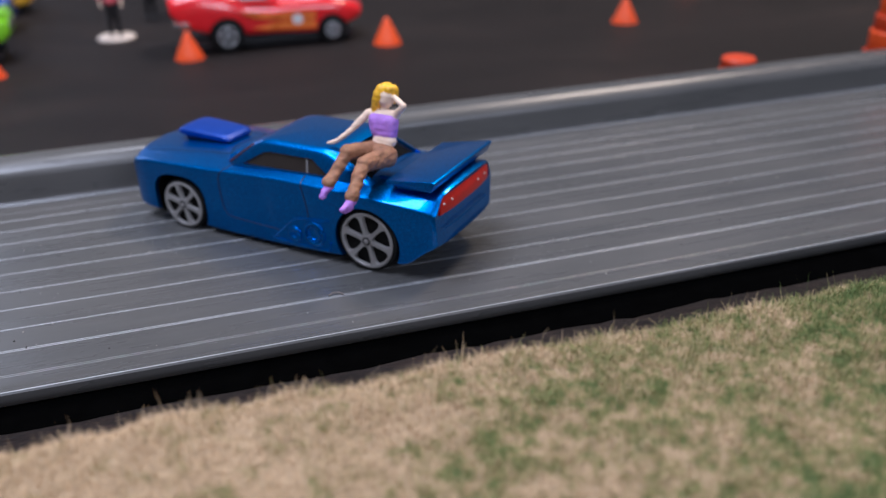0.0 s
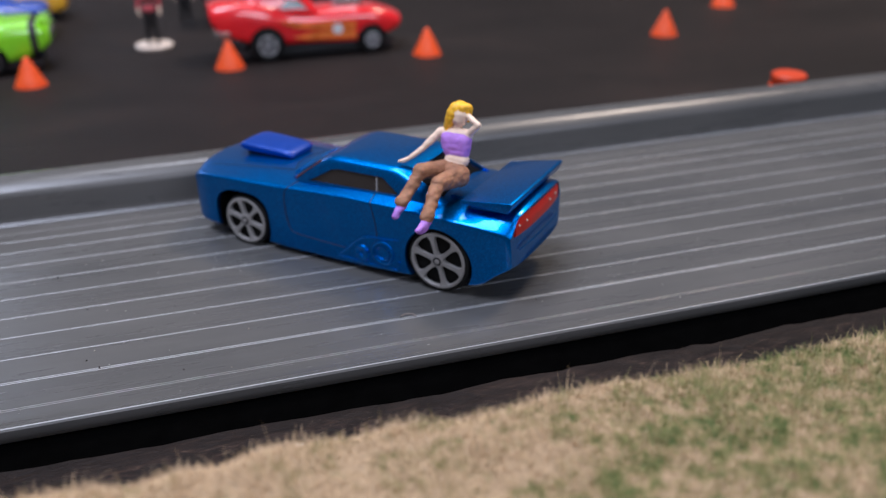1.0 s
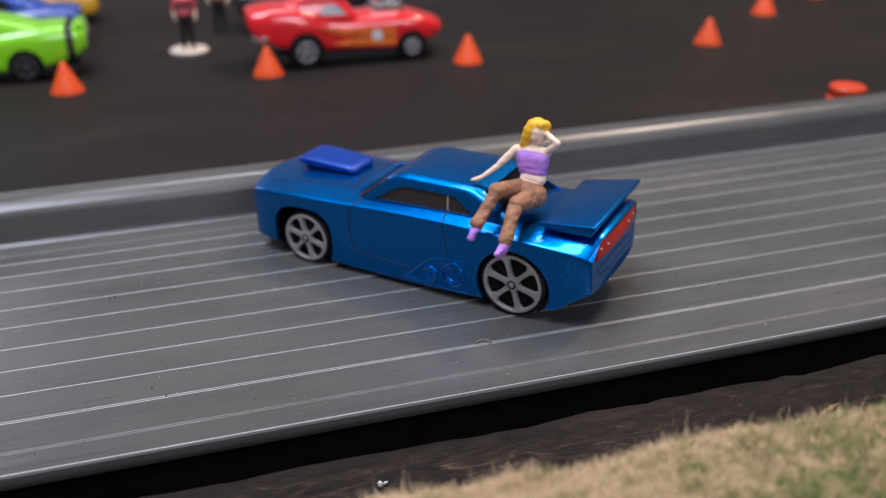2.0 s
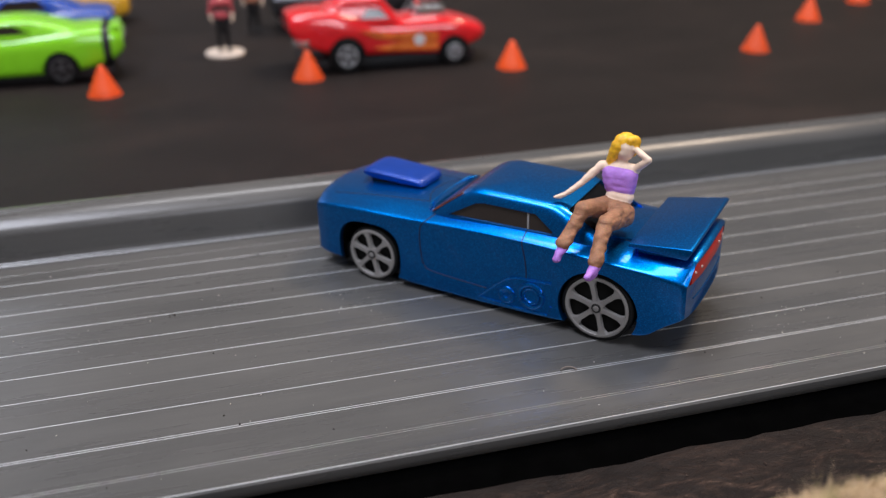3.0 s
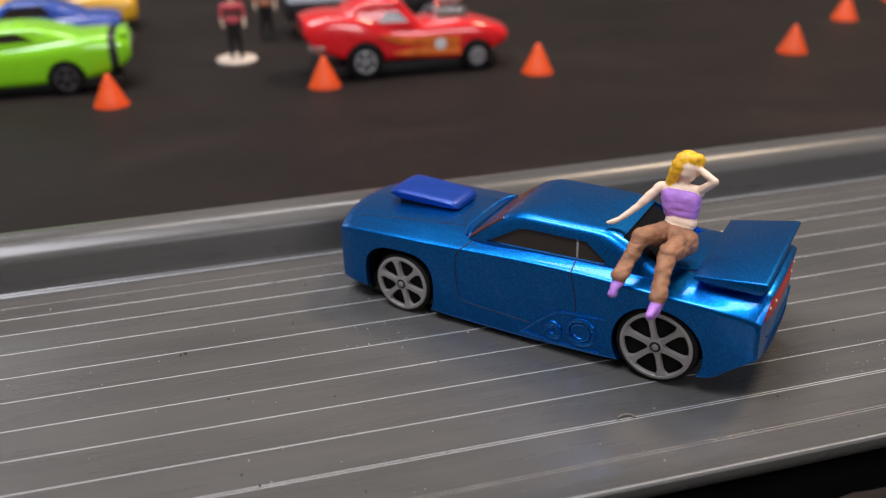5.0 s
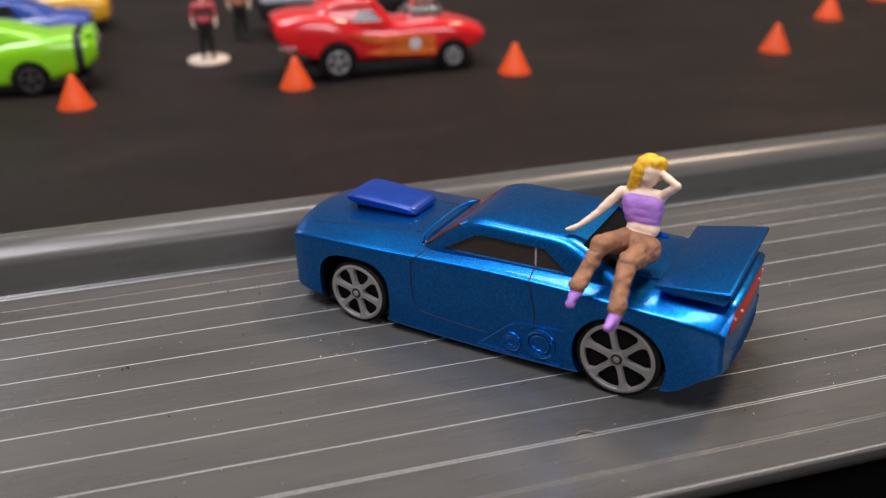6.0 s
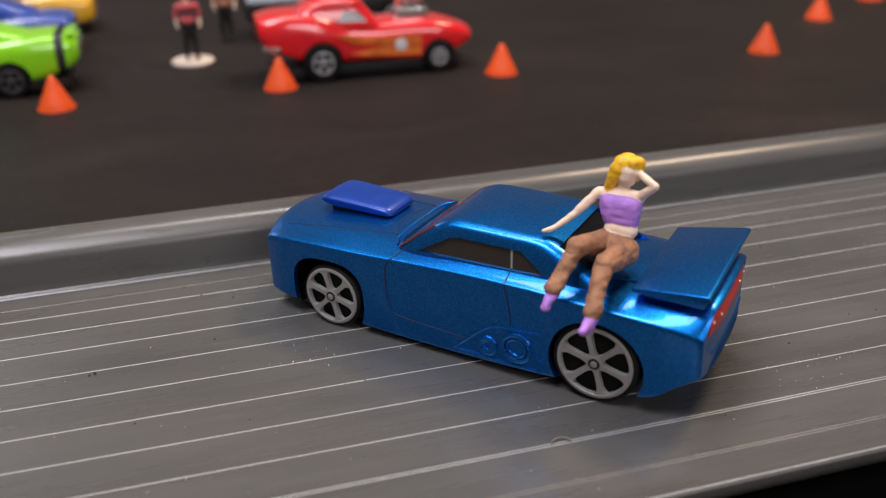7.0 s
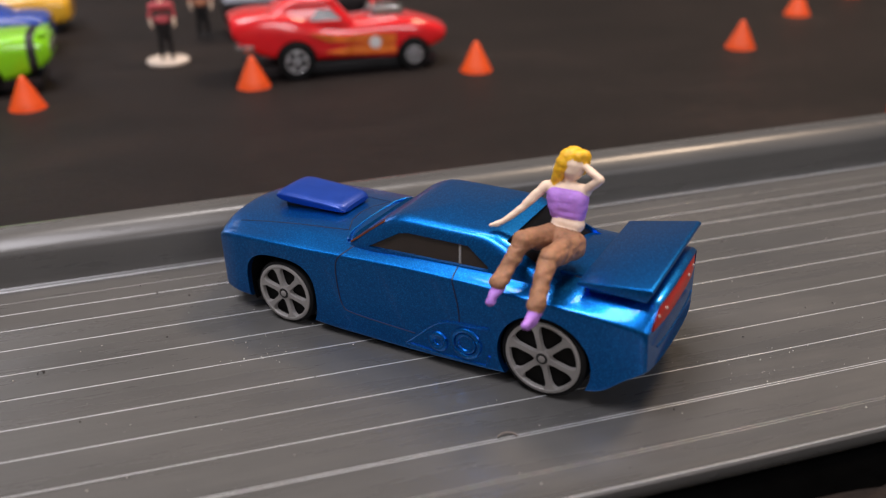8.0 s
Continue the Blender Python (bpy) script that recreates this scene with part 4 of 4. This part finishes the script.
RED_HALF = [(0.0, 1.2), (0.9, 1.1), (2.0, 1.06), (3.0, 1.12), (3.9, 1.15)]
for lick in ([(3.30, 0.62), (3.3, 0.90), (2.6, 0.98), (1.9, 0.94), (1.3, 0.86), (0.95, 0.80), (1.5, 0.68)], [(3.3, 0.94), (3.32, 1.22), (2.6, 1.27), (1.7, 1.25), (0.5, 1.42), (1.1, 1.12), (1.9, 1.02)]):
    side = [(x, -float(np.interp(x, [k[0] for k in RED_HALF], [k[1] for k in RED_HALF])), z) for x, z in lick]
    part("flame", prism_bm([(x, y + 0.05, z) for x, y, z in side], [(x, y - 0.012, z) for x, y, z in side]), FLAME, red, "orange flame print")
part("roundel", lathe_bm([(0.20, -1.10), (0.20, -1.135), (0.001, -1.14)], 28, "Y"), WHITE, red, "white round number disc with no figure").location = (CM * 2.62, 0, CM * 1.0)
part("tail_panel", box_bm(-1.80, -1.25, -1.13, -0.55, 1.02, 1.20, 0.04), CHROME, red, "chrome rear bumper corner")
engine = part("engine", box_bm(2.65, 3.75, -0.46, 0.46, 1.50, 1.98, 0.08), CHROME, red, "chromed engine with intake stacks")
for x in (2.9, 3.2, 3.5):
    for y in (-0.2, 0.2):
        part("intake", lathe_bm([(0.13, 1.94), (0.11, 2.06), (0.18, 2.28), (0.15, 2.29), (0.06, 2.1)], 16), CHROME, engine).location = (CM * x, CM * y, 0)

# lime green fastback with a black tail stripe
GREEN_KEYS = [
    (-2.02, (0.85, 1.02, 1.40, 1.58)), (-1.88, (0.98, 0.84, 1.44, 1.68)), (-1.4, (1.10, 0.62, 1.42, 1.74)), (-0.6, (1.2, 0.45, 1.40, 1.74)), (0.0, (1.2, 0.40, 1.36, 1.70)), (1.0, (1.16, 0.35, 1.30, 1.62)), (2.6, (1.13, 0.34, 1.26, 1.55)),
    (4.2, (1.16, 0.36, 1.20, 1.46)), (5.0, (1.1, 0.40, 1.08, 1.30)), (5.4, (0.95, 0.46, 0.98, 1.14))]
green = toy_car("lime green die-cast fastback with a black tail stripe", GREEN_KEYS,
    [(1.3, (-1.3, 3.4, 1.02)), (1.62, (-0.9, 3.05, 0.98)), (1.86, (-0.2, 2.7, 0.90)), (2.08, (0.6, 2.3, 0.80)), (2.18, (1.1, 1.9, 0.4))],
    [(0.0, 0.52, 0.36, 1.22), (4.1, 0.52, 0.36, 1.2)], GREEN, spot(-9.35, 21.65, GZ, 180.0), DARK_RIM, 5, [(2.6, 1.66), (2.2, 1.94), (1.3, 1.96), (0.72, 1.70)])
stripe = loft_bm([(x, tuple(catmull(GREEN_KEYS, x) + np.array((0.014, -0.014, 0.0, 0.014)))) for x in (-1.62, -1.50, -1.38)], plain_section, 10)
part("tail_stripe", stripe, BLACK, green, "black band round the tail")
part("tail_trim", box_bm(-2.06, -1.92, -0.80, 0.80, 1.16, 1.40, 0.03), CHROME, green, "chrome tail trim")
part("spoiler", box_bm(-1.95, -1.66, -0.85, 0.85, 1.68, 1.75, 0.02), GREEN, green)

toy_car("royal blue die-cast saloon parked behind the green one", [
    (-1.7, (0.95, 0.5, 1.0, 1.22)), (-1.5, (1.1, 0.42, 1.1, 1.36)), (-0.5, (1.18, 0.3, 1.16, 1.46)), (1.0, (1.16, 0.24, 1.14, 1.44)), (3.0, (1.15, 0.22, 1.12, 1.42)), (4.6, (1.14, 0.3, 1.06, 1.3)), (5.2, (0.95, 0.4, 0.9, 1.05))],
    [(1.2, (-0.9, 3.2, 1.0)), (1.5, (-0.5, 2.8, 0.96)), (1.8, (0.2, 2.4, 0.84)), (1.98, (0.7, 2.0, 0.74)), (2.04, (1.1, 1.6, 0.4))],
    [(0.0, 0.52, 0.36, 1.2), (3.9, 0.52, 0.36, 1.2)], ROYAL, spot(-9.6, 26.6, GZ, 180.0), SILVER, 5, [(2.4, 1.5), (2.0, 1.84), (0.9, 1.86), (0.5, 1.5)])
toy_car("yellow die-cast coupe parked behind the blue one", [
    (-1.7, (0.95, 0.5, 1.0, 1.22)), (-1.5, (1.1, 0.42, 1.1, 1.36)), (-0.5, (1.18, 0.3, 1.16, 1.5)), (1.0, (1.16, 0.24, 1.14, 1.44)), (3.0, (1.15, 0.22, 1.12, 1.42)), (4.6, (1.14, 0.3, 1.06, 1.3)), (5.2, (0.95, 0.4, 0.9, 1.05))],
    [(1.2, (-0.9, 3.2, 1.0)), (1.5, (-0.5, 2.8, 0.96)), (1.8, (0.2, 2.4, 0.84)), (1.98, (0.7, 2.0, 0.74)), (2.04, (1.1, 1.6, 0.4))],
    [(0.0, 0.52, 0.36, 1.2), (3.9, 0.52, 0.36, 1.2)], YELLOW, spot(-9.2, 30.6, GZ, 180.0), SILVER, 5, [(2.4, 1.5), (2.0, 1.84), (0.9, 1.86), (0.5, 1.5)])
truck = toy_car("pale grey die-cast truck parked behind the red car", [
    (-1.7, (1.05, 0.7, 1.5, 1.75)), (-1.5, (1.15, 0.62, 1.6, 1.85)), (-0.5, (1.18, 0.55, 1.6, 1.85)), (1.0, (1.16, 0.5, 1.6, 1.85)), (3.0, (1.15, 0.5, 1.6, 1.85)), (4.6, (1.14, 0.5, 1.5, 1.75)), (5.2, (1.0, 0.55, 1.3, 1.5))],
    [(1.5, (0.4, 3.2, 1.0)), (1.9, (0.6, 3.0, 0.96)), (2.3, (0.8, 2.6, 0.86)), (2.5, (1.0, 2.3, 0.74)), (2.56, (1.3, 2.0, 0.4))],
    [(0.0, 0.66, 0.4, 1.2), (3.9, 0.66, 0.4, 1.2)], GREY_PAINT, spot(-0.05, 26.9, GZ, 1.0), SILVER, 5, [(2.8, 1.95), (2.4, 2.3), (1.2, 2.32), (0.9, 1.95)])

part("lower_body", box_bm(-1.74, 5.0, -1.2, 1.2, 0.75, 1.42, 0.05), BLACK, truck, "black lower body")

# ---- cones and drums ----
cone = thing("traffic_cone", "small plain orange plastic traffic cone on the dark board", "traffic cone", "toy traffic cones", at=spot(-8.0, 18.95, GZ, 12))
part("cone_body", lathe_bm([(0.46, 0.0), (0.50, 0.03), (0.495, 0.09), (0.43, 0.22), (0.25, 0.60), (0.10, 0.90), (0.075, 0.95), (0.03, 0.975), (0.001, 0.98)], 28), ORANGE, cone)
part("cone_foot", lathe_bm([(0.44, 0.002), (0.53, 0.004), (0.53, 0.035), (0.49, 0.05), (0.44, 0.05)], 28), ORANGE, cone)
for x, y, a in ((-1.42, 19.05, 40), (5.75, 18.6, 80), (15.55, 18.45, 10), (20.9, 22.6, 60), (25.7, 25.4, 30)):
    copy_thing(cone, spot(x, y, GZ, a))


def drum(x, y, r, steps, label):
    d = thing("traffic_drum", label, "traffic drum", "toy traffic drums", at=spot(x, y, GZ))
    z = 0.0
    for k, (h, rad) in enumerate(steps):
        part("drum_band", lathe_bm([(rad, z), (rad + 0.02, z + 0.03), (rad + 0.015, z + h - 0.04), (rad - 0.03, z + h), (0.001, z + h)], 28), ORANGE if k % 2 else ORANGE_DARK, d)
        z += h
    return d


drum(14.35, 9.05, 0.5, [(0.35, 0.54), (0.32, 0.53), (0.30, 0.50)], "short orange plastic traffic drum beside the track wall")
drum(20.6, 9.6, 0.9, [(0.45, 0.85), (0.7, 0.74), (0.5, 0.66), (0.7, 0.58), (0.35, 0.5)], "tall stepped orange plastic traffic drum beside the track wall")


# ---- the grass mat ----
def mat_height(x, y):
    """The embankment's top: nearly level behind a steep edge along the track."""
    wob = 0.16 * noise.noise(Vector((x * 0.55, 0.3, 0.0))) + 0.10 * noise.noise(Vector((x * 1.7, 1.3, 0.0)))
    e = -4.58 + wob - y
    h = 2.14 * (1 - math.exp(-max(0.0, e) / 0.26))
    return GZ + h + 0.05 * min(1.0, max(0.0, e)) * e ** 0.5 * 1.0 + (0.10 * noise.noise(Vector((x * 0.7, y * 0.7, 2.0))) if e > 0 else 0.0) if e > 0 else GZ


def mat_bm():
    bm = bmesh.new()
    xs = [-14 + 0.3 * i for i in range(121)]
    ys = [-4.6 - 0.12 * i for i in range(20)] + [-7.0 - 0.45 * i for i in range(26)]
    grid = [[bm.verts.new((x, y, mat_height(x, y) - 0.02)) for x in xs] for y in ys]
    for a, b in zip(grid, grid[1:]):
        for k in range(len(xs) - 1):
            bm.faces.new((a[k], a[k + 1], b[k + 1], b[k]))
    return bm


mat = tagged(part("grass_mat", mat_bm(), MAT_SHADED), "raised flocked grass mat, straw-coloured with green patches", "grass mat", kind="structure")


def fibres(name, count, seed, span, length, width, curl, label):
    """Thin curling flock fibres rooted on the mat, in one mesh."""
    rng = random.Random(seed)
    verts, faces = [], []
    x0, x1, y0, y1 = span
    made = 0
    while made < count:
        x, y = rng.uniform(x0, x1), y1 - (y1 - y0) * rng.random() ** 1.25
        z = mat_height(x, y)
        if z <= GZ + 0.05:
            continue
        made += 1
        a = rng.uniform(0, 2 * math.pi)
        d = Vector((math.cos(a), math.sin(a), 0))
        s = Vector((-d.y, d.x, 0)) * width * rng.uniform(0.6, 1.3)
        L = length * rng.uniform(0.5, 1.35) * (1.0 + 0.6 * noise.noise(Vector((x * 2.2, y * 2.2, 5.0))))
        lean, bend = rng.uniform(0.1, 1.2), rng.uniform(-1, 1) * curl
        p = Vector((x, y, z - 0.03))
        base = len(verts)
        ang = lean
        n = 4
        for k in range(n):
            w = s * (1 - 0.75 * k / (n - 1))
            verts += [tuple((p - w) * CM), tuple((p + w) * CM)]
            p = p + (d * math.sin(ang) + Vector((0, 0, math.cos(ang)))) * L / (n - 1)
            ang += bend
        for k in range(n - 1):
            i = base + 2 * k
            faces.append((i, i + 1, i + 3, i + 2))
    me = bpy.data.meshes.new(name)
    me.from_pydata(verts, [], faces)
    me.materials.append(FIBRE)
    ob = new(name, me)
    return tagged(ob, label, "grass", kind="stuff")


fibres("grass", 130000, 3, (-8.0, 11.5, -10.0, -4.35), 0.16, 0.0055, 1.4, "dense short straw and green flock fibres on the mat")
fibres("stray_grass", 1800, 5, (-7.0, 11.0, -5.4, -4.35), 0.30, 0.004, 1.7, "long curling stray fibres along the mat's edge")

# ---- dust and crumbs ----
rng = random.Random(11)


ball = bmesh.new()
bmesh.ops.create_icosphere(ball, subdivisions=1, radius=1.0)
BALL_V, BALL_F = [v.co.copy() for v in ball.verts], [[v.index for v in f.verts] for f in ball.faces]
ball.free()


def crumbs(name, spots, size, material):
    """Small flattened crumbs in one mesh."""
    verts, faces = [], []
    for x, y, z in spots:
        r = size * rng.uniform(0.5, 1.4)
        m = Matrix.Translation((x, y, z)) @ Euler((rng.uniform(0, 3), rng.uniform(0, 3), rng.uniform(0, 3))).to_matrix().to_4x4() @ Matrix.Diagonal((r, r * rng.uniform(0.4, 1), r * rng.uniform(0.3, 0.7), 1))
        n = len(verts)
        verts += [tuple((m @ v) * CM) for v in BALL_V]
        faces += [[n + i for i in f] for f in BALL_F]
    me = bpy.data.meshes.new(name)
    me.from_pydata(verts, [], faces)
    me.materials.append(material)
    return new(name, me)


pale = [(rng.uniform(-9, 11), rng.uniform(-1.2, 5.8), 0.006) for _ in range(150)] + [(rng.gauss(-2.9, 0.35), rng.gauss(2.95, 0.25), 0.006) for _ in range(26)] + [(rng.gauss(4.2, 0.7), rng.gauss(0.3, 0.35), 0.006) for _ in range(24)]
dark = [(rng.uniform(-9, 11), rng.uniform(-1.2, 5.8), 0.008) for _ in range(60)] + [(-6.0, 3.43, 0.02), (-5.97, 3.40, 0.02), (-6.05, 3.38, 0.02)]
tagged(crumbs("pale_crumbs", pale, 0.012, DUST), "scattered pale dust crumbs on the grey track", "dust", kind="stuff")
tagged(crumbs("dark_crumbs", dark, 0.020, DARK_DUST), "scattered dark crumbs on the grey track", "dust", kind="stuff")
chips = [(rng.uniform(-9, 11), rng.uniform(-4.6, -2.25), GZ + 0.005) for _ in range(1800)]
tagged(crumbs("bark_crumbs", chips, 0.013, surface("bark_crumbs", (0.055, 0.034, 0.025), 0.8, vary=0.4, scale=500)), "dark bark crumbs on the board beside the track", "debris", kind="stuff")
tagged(crumbs("pale_chip", [(-2.35, -2.68, GZ + 0.05), (-2.28, -2.66, GZ + 0.04)], 0.06, WHITE), "tiny pale chip lying on the dark board", "chip")
hair = [(0.0 + 0.14 * math.cos(a), -0.10 + 0.09 * math.sin(a), 0.015 + 0.03 * math.sin(a)) for a in np.linspace(0.1, 2.6, 12)]
tagged(part("stray_thread", tube_bm(hair, 0.013, 6), surface("thread", (0.17, 0.14, 0.12), 0.8, vary=0.2)), "short grey-brown curled thread lying on the grey track", "thread")
bark = loft_bm([(-0.7, (0.05, 0.0, 0.03)), (-0.3, (0.14, 0.0, 0.07)), (0.3, (0.12, 0.0, 0.08)), (0.8, (0.03, 0.0, 0.03))], lambda v: [(0, v[1]), (v[0], v[1]), (0.7 * v[0], v[2]), (0, v[2])], 14)
tagged(part("bark_flake", bark, surface("bark_flake", (0.15, 0.085, 0.045), 0.8, vary=0.4, scale=500)), "brown bark flake lying on the dark board", "bark flake").matrix_basis = spot(4.6, -3.0, GZ + 0.03, 20) @ Matrix.Scale(0.34, 4)
